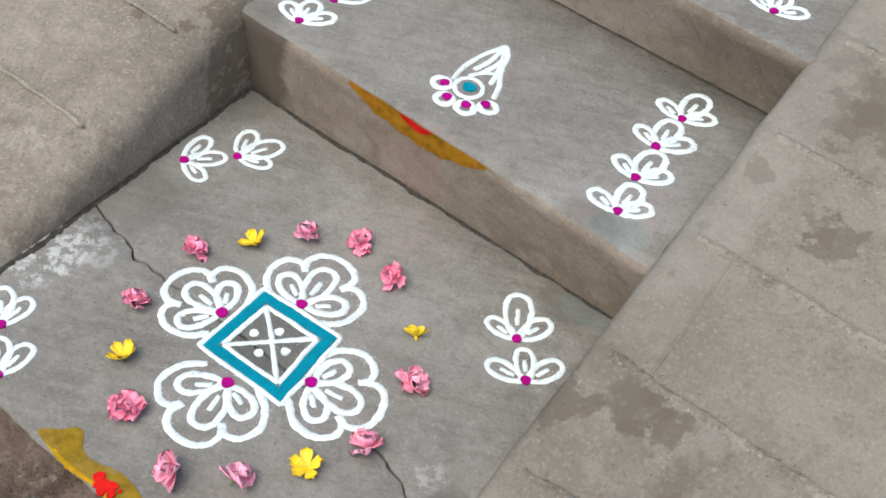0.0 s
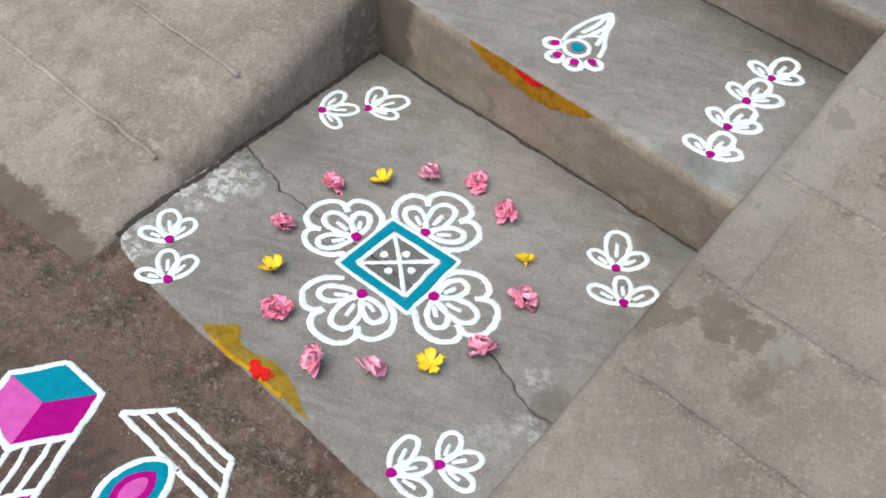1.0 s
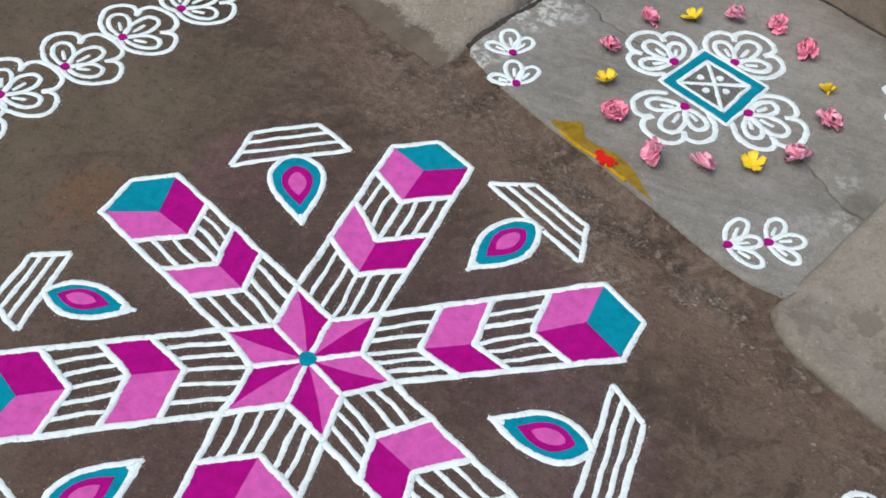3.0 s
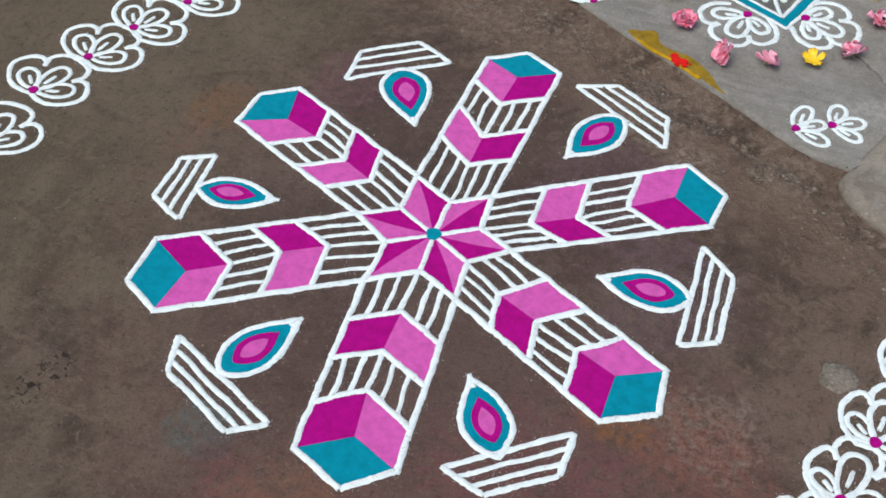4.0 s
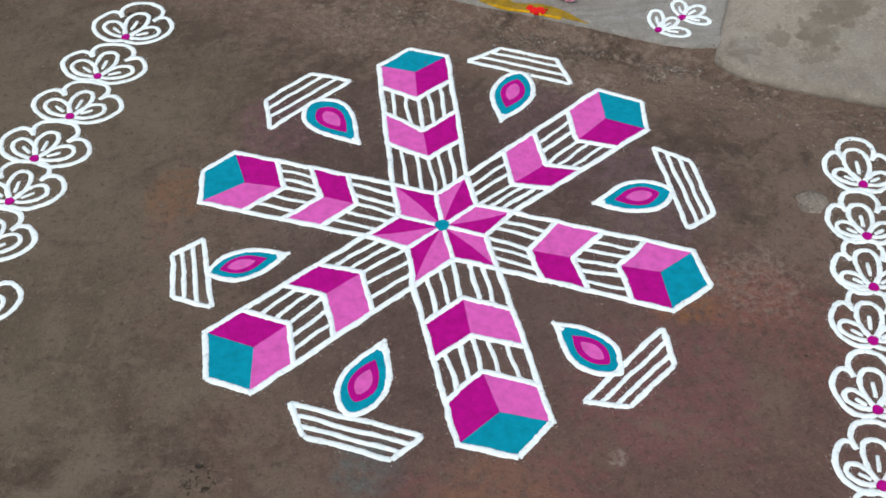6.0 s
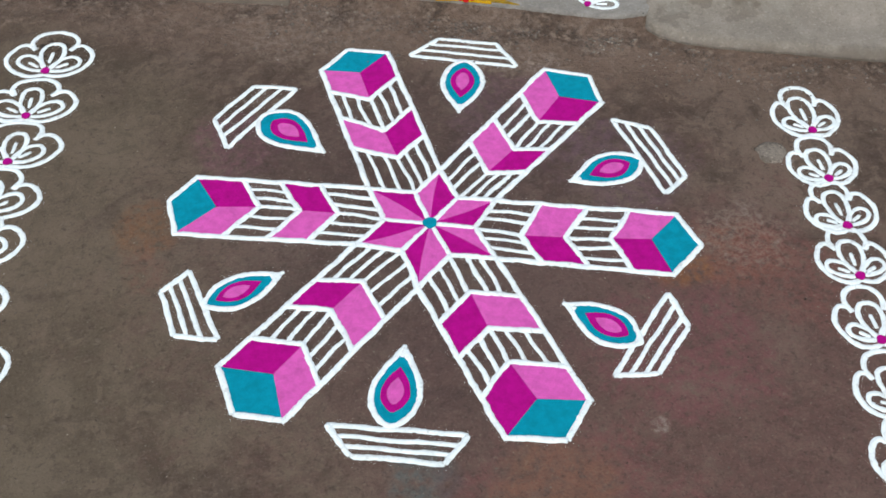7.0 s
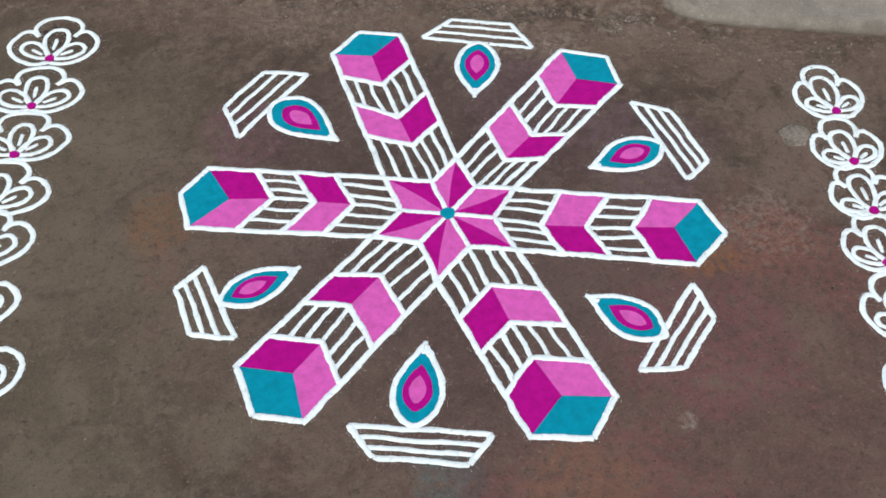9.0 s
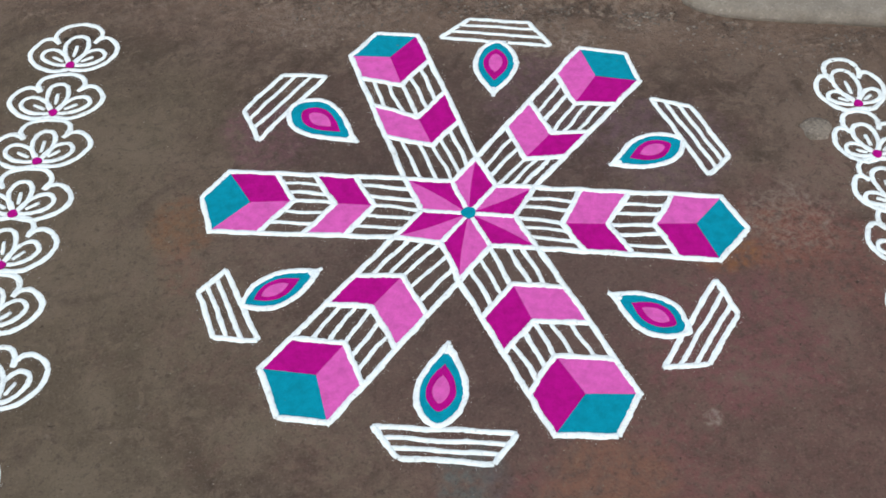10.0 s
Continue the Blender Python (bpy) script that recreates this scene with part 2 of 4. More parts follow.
# bare gritty strip before the landing
strip = calc(nt, "SUBTRACT", along(nt, pos, 0.447, 0.894), calc(nt, "MULTIPLY", calc(nt, "SUBTRACT", mid, 0.5), 0.3))
f = calc(nt, "MULTIPLY", mask(nt, strip, 0.42, 0.56), mask(nt, small, 0.48, 0.66))
col = mix(nt, calc(nt, "MULTIPLY", f, 0.8), col, (0.23, 0.19, 0.15))
# dry pale scuffs and damp dark drifts
drift = noise_tex(nt, 5.5, 7, 0.7, pos, 0.7)
col = mix(nt, calc(nt, "MULTIPLY", mask(nt, drift, 0.55, 0.7), 0.32), col, (0.142, 0.11, 0.085))
col = mix(nt, calc(nt, "MULTIPLY", mask(nt, drift, 0.46, 0.32), 0.5), col, (0.05, 0.034, 0.028))
skin = noise_tex(nt, 75, 7, 0.75, pos, 0.35)
col = mix(nt, calc(nt, "MULTIPLY", mask(nt, skin, 0.57, 0.66), 0.3), col, (0.16, 0.126, 0.097))
col = mix(nt, calc(nt, "MULTIPLY", mask(nt, skin, 0.46, 0.36), 0.5), col, (0.038, 0.028, 0.021))
for x, y, r, k in ((0.36, 0.33, 0.05, 0.7), (0.28, 0.42, 0.12, 0.6), (0.5, -0.2, 0.09, 0.35), (0.19, -0.488, 0.018, 0.6), (-0.1, 0.62, 0.14, 0.4), (0.5, 0.37, 0.08, 0.6), (0.04, 0.585, 0.08, 0.5)):
    f = calc(nt, "MULTIPLY", spot(nt, pos, x, y, r, 0.8, 14), mask(nt, skin, 0.46, 0.62))
    col = mix(nt, calc(nt, "MULTIPLY", f, k), col, (0.25, 0.215, 0.18))
# the beds of older drawings have left a dark purplish film under the star
col = mix(nt, calc(nt, "MULTIPLY", spot(nt, pos, 0.0, 0.0, 0.5, 0.4, 6, 0.5), 0.26), col, (0.05, 0.034, 0.036))
# dry, lighter wash towards the landing
col = mix(nt, calc(nt, "MULTIPLY", calc(nt, "MULTIPLY", mask(nt, strip, 0.38, 0.5), spot(nt, pos, 0.3, 0.5, 1.5, 0.5, 3, 0.4)), 0.5), col, (0.17, 0.118, 0.086))
# peeled chips of the old skin before the landing, with dark pits between them
chip_zone = calc(nt, "MULTIPLY", mask(nt, strip, 0.4, 0.52), mask(nt, noise_tex(nt, 13, 3, 0.6, pos), 0.46, 0.6))
chips = noise_tex(nt, 48, 6, 0.72, pos, 0.25)
col = mix(nt, calc(nt, "MULTIPLY", calc(nt, "MULTIPLY", chip_zone, mask(nt, chips, 0.55, 0.575)), 0.75), col, (0.235, 0.185, 0.14))
col = mix(nt, calc(nt, "MULTIPLY", calc(nt, "MULTIPLY", chip_zone, mask(nt, chips, 0.45, 0.43)), 0.7), col, (0.055, 0.042, 0.032))
# pale flecks, dark pits
col = mix(nt, calc(nt, "MULTIPLY", mask(nt, small, 0.62, 0.74), 0.45), col, (0.17, 0.146, 0.12))
col = mix(nt, calc(nt, "MULTIPLY", mask(nt, fine, 0.57, 0.72), 0.35), col, (0.17, 0.145, 0.118))
col = mix(nt, calc(nt, "MULTIPLY", mask(nt, fine, 0.42, 0.28), 0.5), col, (0.03, 0.023, 0.018))
crumb = noise_tex(nt, 95, 4, 0.7, pos, 0.6)
col = mix(nt, calc(nt, "MULTIPLY", mask(nt, crumb, 0.67, 0.71), 0.85), col, (0.022, 0.018, 0.014))
for x, y, r in ((-0.56, -0.51, 0.045), (-0.41, -0.44, 0.03), (-0.43, -0.49, 0.035), (-0.56, 0.68, 0.05)):
    f = calc(nt, "MULTIPLY", spot(nt, pos, x, y, r), mask(nt, crumb, 0.53, 0.58))
    col = mix(nt, calc(nt, "MULTIPLY", f, 0.9), col, (0.018, 0.015, 0.011))
coarse = calc(nt, "MULTIPLY", mask(nt, strip, 0.4, 0.56), noise_tex(nt, 60, 5, 0.65, pos, 0.2))
finish(nt, b, mix(nt, 1.0, col, (0.94, 0.885, 0.87), "MULTIPLY"))
b.inputs["Roughness"].default_value = 0.82
b.inputs["Specular IOR Level"].default_value = 0.12
bump(nt, b, [(big, 0.2, 0.02), (mid, 0.3, 0.01), (blot, 0.35, 0.005), (small, 0.45, 0.004), (fine, 0.6, 0.0016), (coarse, 1.0, 0.014), (calc(nt, "MULTIPLY", chip_zone, mask(nt, chips, 0.43, 0.575)), 0.8, 0.004)])


def powder(name, c, spread=0.18, thin=None, rough=0.95):
    m, nt, b = mat(name)
    pos = coords(nt)
    n1, n2 = noise_tex(nt, 60, 4, 0.6, pos), noise_tex(nt, 900, 2, 0.6, pos)
    lo, hi = tuple(v * (1 - spread) for v in c), tuple(min(0.92, v * (1 + spread * 0.6)) for v in c)
    col = ramp(nt, n1, (0.3, lo), (0.6, hi))
    col = mix(nt, calc(nt, "MULTIPLY", mask(nt, n2, 0.52, 0.34), 0.5), col, tuple(v * 0.55 for v in c))
    if thin:
        col = mix(nt, calc(nt, "MULTIPLY", mask(nt, noise_tex(nt, 120, 5, 0.75, pos), 0.55, 0.67), 0.65), col, thin)
        patchy = calc(nt, "MULTIPLY", mask(nt, noise_tex(nt, 14, 3, 0.6, pos), 0.5, 0.72), mask(nt, noise_tex(nt, 420, 3, 0.7, pos), 0.46, 0.58))
        col = mix(nt, calc(nt, "MULTIPLY", patchy, 0.5), col, thin)
    finish(nt, b, col)
    b.inputs["Roughness"].default_value = rough
    b.inputs["Specular IOR Level"].default_value = 0.1
    bump(nt, b, [(n1, 0.3, 0.002), (n2, 0.5, 0.0008)])
    return m


M_WHITE = powder("white_rice_powder", (0.7, 0.745, 0.74), 0.12, (0.33, 0.31, 0.28))
M_TEAL = powder("teal_powder", (0.0, 0.195, 0.27))
M_MAGENTA = powder("magenta_powder", (0.33, 0.002, 0.165))
M_PINK = powder("pink_powder", (0.52, 0.085, 0.33))
M_TURMERIC = powder("turmeric_paste", (0.235, 0.14, 0.012), 0.35, (0.2, 0.16, 0.08))
M_YELLOW = powder("bright_turmeric_powder", (0.4, 0.22, 0.008), 0.3)
M_RED = powder("vermilion_powder", (0.55, 0.012, 0.01), 0.25)
M_RUST = powder("turmeric_and_vermilion_smear", (0.3, 0.14, 0.008), 0.4, (0.36, 0.06, 0.015))


def petal_mat(name, base, tip, vein):
    m, nt, b = mat(name)
    pos = coords(nt)
    n = noise_tex(nt, 120, 4, 0.6, pos)
    col = ramp(nt, n, (0.3, base), (0.7, tip))
    col = mix(nt, calc(nt, "MULTIPLY", mask(nt, noise_tex(nt, 330, 3, 0.6, pos), 0.52, 0.7), 0.4), col, vein)
    finish(nt, b, col)
    b.inputs["Roughness"].default_value = 0.55
    b.inputs["Subsurface Weight"].default_value = 0.5
    b.inputs["Subsurface Radius"].default_value = (0.008, 0.004, 0.004)
    bump(nt, b, [(n, 0.3, 0.002)])
    return m


M_PETAL_PINK = petal_mat("pink_petal", (0.88, 0.3, 0.43), (0.93, 0.44, 0.55), (0.84, 0.23, 0.37))
M_PETAL_ROSE = petal_mat("rose_petal", (0.86, 0.22, 0.35), (0.92, 0.35, 0.47), (0.82, 0.15, 0.28))
M_PETAL_YELLOW = petal_mat("yellow_petal", (0.72, 0.43, 0.005), (0.85, 0.6, 0.02), (0.55, 0.28, 0.003))
M_CALYX = petal_mat("green_calyx", (0.06, 0.09, 0.02), (0.1, 0.12, 0.04), (0.05, 0.05, 0.02))
M_GRIT, nt, b = mat("grit")
rnd = nt.nodes.new("ShaderNodeNewGeometry").outputs["Random Per Island"]
finish(nt, b, ramp(nt, rnd, (0.0, (0.06, 0.045, 0.035)), (0.5, (0.085, 0.07, 0.056)), (0.85, (0.13, 0.104, 0.08)), (1.0, (0.21, 0.178, 0.143))))
b.inputs["Roughness"].default_value = 0.9
M_STONE, nt, b, pos, col = concrete("pale_stone", (0.165, 0.135, 0.108), (0.11, 0.09, 0.07), (0.21, 0.175, 0.145), (0.12, 0.1, 0.08), 0.9)
finish(nt, b, col)


# ---- mesh helpers ----
def part(name, bm, material, parent=None, label=""):
    me = bpy.data.meshes.new(name)
    bm.normal_update()
    bm.to_mesh(me)
    bm.free()
    me.materials.append(material)
    ob = new(name, me)
    if parent is not None:
        ob.parent = parent
    if label:
        ob["label"] = label
    return ob


def thing(name, label, category, group="", kind=""):
    return tagged(new(name), label, category, group, kind)


E_X, E_Y = 0.8944, -0.4472   # along the steps
D_X, D_Y = 0.4472, 0.8944    # up the steps


def at(e, d, z=0.0):
    """A place from metres along the steps, up the steps, and height."""
    return Vector((e * E_X + d * D_X, e * E_Y + d * D_Y, z))


def rough(x, y, s, k=0.0):
    return noise.noise(Vector((x * s, y * s, k)))


def spline(points, n=8, closed=False):
    """A smooth curve through a few points."""
    p = [Vector(q[:2]) for q in points]
    m, out = len(p), []
    for i in range(m if closed else m - 1):
        a, b_, c, d = (p[(i + k) % m] if closed else p[min(max(i + k, 0), m - 1)] for k in (-1, 0, 1, 2))
        for j in range(n):
            t = j / n
            out.append(0.5 * ((2 * b_) + (c - a) * t + (2 * a - 5 * b_ + 4 * c - d) * t * t + (3 * b_ - a - 3 * c + d) * t ** 3))
    if not closed:
        out.append(p[-1])
    return out


def even(points, step, closed=False):
    pts = [Vector(q[:2]) for q in points]
    if closed:
        pts.append(pts[0])
    out, left = [pts[0]], step
    for a, b_ in zip(pts, pts[1:]):
        seg = (b_ - a).length
        while seg >= left and seg > 1e-9:
            a = a + (b_ - a) * (left / seg)
            out.append(a)
            seg = (b_ - a).length
            left = step
        left -= seg
    if not closed:
        if (out[-1] - pts[-1]).length < step * 0.4 and len(out) > 1:
            out.pop()
        out.append(pts[-1])
    elif (out[-1] - out[0]).length < step * 0.5 and len(out) > 3:
        out.pop()
    return out


def stroke(bm, points, width, level, height=0.0011, closed=False, wobble=0.0024, ragged=0.52, step=0.0032):
    """A poured line of powder: a low domed ribbon with uneven edges. level: a height, or a function of x and y."""
    zf = level if callable(level) else (lambda x, y: level)
    pts = even(points, step, closed)
    n, rows = len(pts), []
    k = rng.uniform(0, 50)
    for i, p in enumerate(pts):
        a = pts[i - 1] if closed or i else pts[0]
        c = pts[(i + 1) % n] if closed or i < n - 1 else pts[-1]
        t = (c - a)
        t = t.normalized() if t.length > 1e-9 else Vector((1, 0))
        side = Vector((-t.y, t.x))
        p = p + side * wobble * rough(p.x, p.y, 22, k)
        end = 1.0
        if not closed:
            end = min(1.0, 0.82 + 0.1 * min(i, n - 1 - i))
        wl = width / 2 * end * (1 + ragged * (0.6 * rough(p.x, p.y, 330, k) + 0.4 * rough(p.x, p.y, 130, k) + 0.5 * rough(p.x, p.y, 40, k + 9)))
        wr = width / 2 * end * (1 + ragged * (0.6 * rough(p.x, p.y, 330, k + 5) + 0.4 * rough(p.x, p.y, 130, k + 5) + 0.5 * rough(p.x, p.y, 40, k + 3)))
        h = height * (1 + 0.35 * rough(p.x, p.y, 90, k + 7))
        row = []
        for o, zz in ((wl, -0.0012), (0.75 * wl, 0.72 * h), (0, h), (-0.75 * wr, 0.72 * h), (-wr, -0.0012)):
            q = p + side * o
            row.append(bm.verts.new((q.x, q.y, zf(q.x, q.y) + zz)))
        rows.append(row)
    for i in range(n if closed else n - 1):
        r0, r1 = rows[i], rows[(i + 1) % n]
        for j in range(4):
            f = bm.faces.new((r0[j], r0[j + 1], r1[j + 1], r1[j]))
            f.smooth = True
    if not closed:
        bm.faces.new(rows[0][::-1])
        bm.faces.new(rows[-1])


def patch(bm, outline, level, height=0.0008, wave=0.0007, step=0.006):
    """A flat heap of powder with an uneven edge."""
    zf = level if callable(level) else (lambda x, y: level)
    height += rng.uniform(0.0, 0.0003)
    pts = even(outline, step, True)
    area = sum(a.x * b_.y - b_.x * a.y for a, b_ in zip(pts, pts[1:] + pts[:1]))
    if area < 0:
        pts.reverse()
    k = rng.uniform(0, 50)
    c = sum(pts, Vector((0, 0))) / len(pts)
    top, low = [], []
    for p in pts:
        d = p - c
        q = p + d.normalized() * wave * (rough(p.x, p.y, 120, k) + rough(p.x, p.y, 40, k + 4)) if d.length > 1e-6 else p
        low.append(bm.verts.new((q.x, q.y, zf(q.x, q.y) - 0.001)))
        top.append(bm.verts.new((q.x, q.y, zf(q.x, q.y) + height)))
    m = len(pts)
    for i in range(m):
        bm.faces.new((low[i], low[(i + 1) % m], top[(i + 1) % m], top[i]))
    f = bm.faces.new(top)
    f.normal_update()
    bmesh.ops.triangulate(bm, faces=[f])


def dot(bm, x, y, r, level, height=0.0022):
    patch(bm, [(x + r * (1 + 0.12 * math.sin(3 * a + x * 90)) * math.cos(a), y + r * math.sin(a)) for a in (k * math.tau / 14 for k in range(14))], level, height, 0.0006, 0.003)


def teardrop(x, y, ang, length, width, n=26, sharp=0.75, blunt=0.5):
    """A closed leaf outline with its point at (x, y), opening along ang."""
    ca, sa = math.cos(radians(ang)), math.sin(radians(ang))
    peak = sharp / (sharp + blunt)
    top = peak ** sharp * (1 - peak) ** blunt
    left, right = [], []
    for i in range(n + 1):
        s = 0.5 - 0.5 * math.cos(math.pi * i / n)
        w = width / 2 * (s ** sharp) * ((1 - s) ** blunt) / top
        u = length * s
        left.append((x + u * ca - w * sa, y + u * sa + w * ca))
        right.append((x + u * ca + w * sa, y + u * sa - w * ca))
    return left + right[-2:0:-1]


def to_world(x, y, ang, pts):
    ca, sa = math.cos(radians(ang)), math.sin(radians(ang))
    return [(x + u * ca - v * sa, y + u * sa + v * ca) for u, v in pts]


# ---- the setting ----
def grid_sheet(name, xs, ys, zf, material):
    bm = bmesh.new()
    vs = [[bm.verts.new((x, y, zf(x, y))) for x in xs] for y in ys]
    for j in range(len(ys) - 1):
        for i in range(len(xs) - 1):
            bm.faces.new((vs[j][i], vs[j][i + 1], vs[j + 1][i + 1], vs[j + 1][i])).smooth = True
    return part(name, bm, material)


span = [-400, -100, -30, -10, -4, -2, -1, 0, 1, 2, 4, 10, 30, 100, 400]
tagged(grid_sheet("ground", span, span, lambda x, y: 0.0, M_YARD), "brown washed earth yard with worn gritty patches", "ground", kind="structure")

SLOPE, TOE = 0.304, 0.562


def ramp_z(d):
    z = SLOPE * (d - TOE)
    return z if z > 0.022 else 0.022 - (0.022 - z) ** 2 * 6 if z > -0.04 else z


def thin_toe(d):
    """The slope running out into the ground without a step."""
    q = SLOPE * (d - TOE)
    return 0.5 * (q + math.sqrt(q * q + 0.0001)) - 0.0052


def ramp_level(x, y):
    return ramp_z(x * D_X + y * D_Y)


def side_ramp(name, inner, direction, label, wear, blunt):
    """A sloping block beside the steps. inner(d): where its upright face stands; direction: the way it widens."""
    bm = bmesh.new()
    ds = ([] if blunt else [0.48, 0.5, 0.52, 0.535]) + [0.548, 0.552, 0.558, 0.566, 0.576, 0.59] + [0.61 + 0.025 * i for i in range(68)]
    soft = 1.0 if blunt else 1.7
    offs = [(0.0, None), (0.0, -0.03 * wear * soft), (0.003 * soft, -0.019 * wear * soft), (0.009 * soft, -0.011 * wear * soft), (0.018 * soft, -0.005 * wear * soft), (0.032 * soft, -0.0015 * wear * soft), (0.05 * soft, 0.0)] + [(0.05 * soft + 0.03 * 1.14 ** i * (i + 1) / 2, 0.0) for i in range(1, 14)]
    rows = []
    for d_line in ds:
        row = []
        for o, drop in offs:
            near = max(0.0, 1 - (d_line - 0.548) / 0.25)
            d = d_line + (0.042 if blunt else 0.012) * math.exp(-o / 0.03) * near
            e = inner(d) + direction * o + 0.003 * rough(d, o, 14, direction)
            top = (ramp_z(d) if blunt else thin_toe(d)) + (0.0025 * rough(e, d, 7, 2) + 0.001 * rough(e, d, 31, 4)) * min(1.0, (d_line - 0.54) / 0.08)
            if blunt and d_line < 0.6:
                top = min(top, 0.034 * math.sqrt(max(0.0, (d_line - 0.547) / 0.05)))
            z = -0.03 if drop is None else max(-0.03, top + drop * min(1.0, top / 0.05 if top > 0 else 0))
            row.append(bm.verts.new(at(e, d + (0.012 * rough(e, 3, 6) + 0.004 * rough(e, 7, 30)) * max(0, 1 - (d_line - 0.548) / 0.08), z)))
        rows.append(row)
    for j in range(len(ds) - 1):
        for i in range(len(offs) - 1):
            q = (rows[j][i], rows[j][i + 1], rows[j + 1][i + 1], rows[j + 1][i])
            bm.faces.new(q if direction > 0 else q[::-1]).smooth = True
    toe = [bm.verts.new(v.co + Vector((0, 0, -0.05))) for v in rows[0]]
    for i in range(len(offs) - 1):
        q = (toe[i], toe[i + 1], rows[0][i + 1], rows[0][i])
        bm.faces.new(q if direction > 0 else q[::-1])
    # upright outer side and back
    for edge in ([r[-1] for r in rows], rows[-1]):
        low = [bm.verts.new((v.co.x, v.co.y, -0.05)) for v in edge]
        for i in range(len(edge) - 1):
            bm.faces.new((edge[i], edge[i + 1], low[i + 1], low[i]))
    bmesh.ops.recalc_face_normals(bm, faces=bm.faces)
    root = thing(name, label, "ramp", kind="structure")
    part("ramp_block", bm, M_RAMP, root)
    return root


def left_face(d):
    return -0.372 - 0.095 * (d - 0.63)


def right_face(d):
    return 0.3665 - 0.011 * (d - 0.63)


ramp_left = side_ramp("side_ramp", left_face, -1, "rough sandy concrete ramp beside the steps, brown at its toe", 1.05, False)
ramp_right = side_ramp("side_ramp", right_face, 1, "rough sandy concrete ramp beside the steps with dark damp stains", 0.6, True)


def score_line(parent, e0, e1, d, w, h, material):
    bm = bmesh.new()
    pts = [at(e0 + (e1 - e0) * i / 12, d + 0.003 * rough(i, d, 0.7)) for i in range(13)]
    stroke(bm, pts, w, ramp_level, h, wobble=0.004, ragged=1.0, step=0.005)
    part("score_line", bm, material, parent)


for d in (0.937, 1.118, 1.325, 1.525, 1.73):
    score_line(ramp_right, right_face(d) + 0.03, right_face(d) + 1.3, d, 0.014, 0.003, M_RIDGE)
for d in (0.772, 0.97, 1.175, 1.38, 1.58):
    score_line(ramp_left, left_face(d) - 0.045, left_face(d) - 1.3, d, 0.0065, 0.0007, M_PALE_RIDGE)
bm = bmesh.new()
stroke(bm, [at(0.446, 1.125), at(0.448, 1.2), at(0.444, 1.32)], 0.006, ramp_level, 0.002, wobble=0.003, ragged=0.5)
part("score_line", bm, M_RAMP, ramp_right)


def strip_slab(bm, near, far, z0, z1, soft_near, soft_far, n=220):
    """A slab between two edge curves that run the same way, with worn edges."""
    def along_curve(points):
        pts = [Vector(q[:2]) for q in points]
        sums = [0.0]
        for a, b_ in zip(pts, pts[1:]):
            sums.append(sums[-1] + (b_ - a).length)
        out, k = [], 0
        for i in range(n + 1):
            want = sums[-1] * i / n
            while k < len(pts) - 2 and sums[k + 1] < want:
                k += 1
            f = (want - sums[k]) / max(1e-9, sums[k + 1] - sums[k])
            out.append(pts[k] + (pts[k + 1] - pts[k]) * min(1.0, f))
        return out

    a_line, b_line = along_curve(near), along_curve(far)
    rows = []
    for a, b_ in zip(a_line, b_line):
        w = (b_ - a).normalized()
        a = a + w * 0.0016 * (rough(a.x, a.y, 60) + 0.8 * rough(a.x, a.y, 150))
        b_ = b_ - w * 0.0016 * (rough(b_.x, b_.y, 60) + 0.8 * rough(b_.x, b_.y, 150))
        col = [(a, z0), (a, z1 - soft_near), (a + w * soft_near * 0.35, z1 - soft_near * 0.3), (a + w * soft_near, z1)]
        col += [(a + (b_ - a) * k, z1 + 0.0006 * rough(a.x + w.x * k, a.y + w.y * k, 9)) for k in (0.2, 0.4, 0.6, 0.8)]
        col += [(b_ - w * soft_far, z1), (b_ - w * soft_far * 0.35, z1 - soft_far * 0.3), (b_, z1 - soft_far), (b_, z0)]
        rows.append([bm.verts.new((p.x, p.y, z)) for p, z in col])
    for r0, r1 in zip(rows, rows[1:]):
        for i in range(len(r0) - 1):
            bm.faces.new((r0[i], r1[i], r1[i + 1], r0[i + 1])).smooth = True


# the crack that runs across the landing
CRACK = spline([(0.05, 1.03), (0.071, 1.006), (0.109, 0.975), (0.143, 0.951), (0.158, 0.926), (0.186, 0.917), (0.212, 0.902), (0.3, 0.86), (0.42, 0.8), (0.53, 0.735), (0.594, 0.694), (0.625, 0.66), (0.651, 0.63), (0.672, 0.617), (0.7, 0.607), (0.76, 0.6)], 6)
CRACK = [p + Vector((0.004 * rough(p.x, p.y, 40), 0.005 * rough(p.x, p.y, 55, 3))) for p in CRACK]
P_Z, T1_Z, T2_Z = 0.02, 0.188, 0.334
GAP = 0.007
landing = thing("landing", "grey cement landing slab with a long crack", "landing", kind="structure")
bm = bmesh.new()
front = [at(left_face(0.63) + GAP, 0.645), at(-0.345, 0.63), at(-0.25, 0.615), at(-0.13, 0.608), at(0.0, 0.609), at(0.105, 0.605), at(0.262, 0.597), at(0.32, 0.602), at(0.37, 0.622)]
strip_slab(bm, front, [p + Vector((-0.0008, -0.0014)) for p in CRACK], -0.01, P_Z, 0.007, 0.0025)
part("slab", bm, M_STEP, landing)
bm = bmesh.new()
back = [at(left_face(1.3) + GAP, 1.306), at(0.0, 1.306), at(0.40, 1.308)]
strip_slab(bm, [p + Vector((0.0008, 0.0014)) for p in CRACK], back, -0.01, P_Z, 0.0025, 0.003)
part("slab", bm, M_STEP, landing)


def lean_k(e):
    """The upright faces lean out more towards the damp-stained ramp."""
    return 1.0 + 0.8 * e


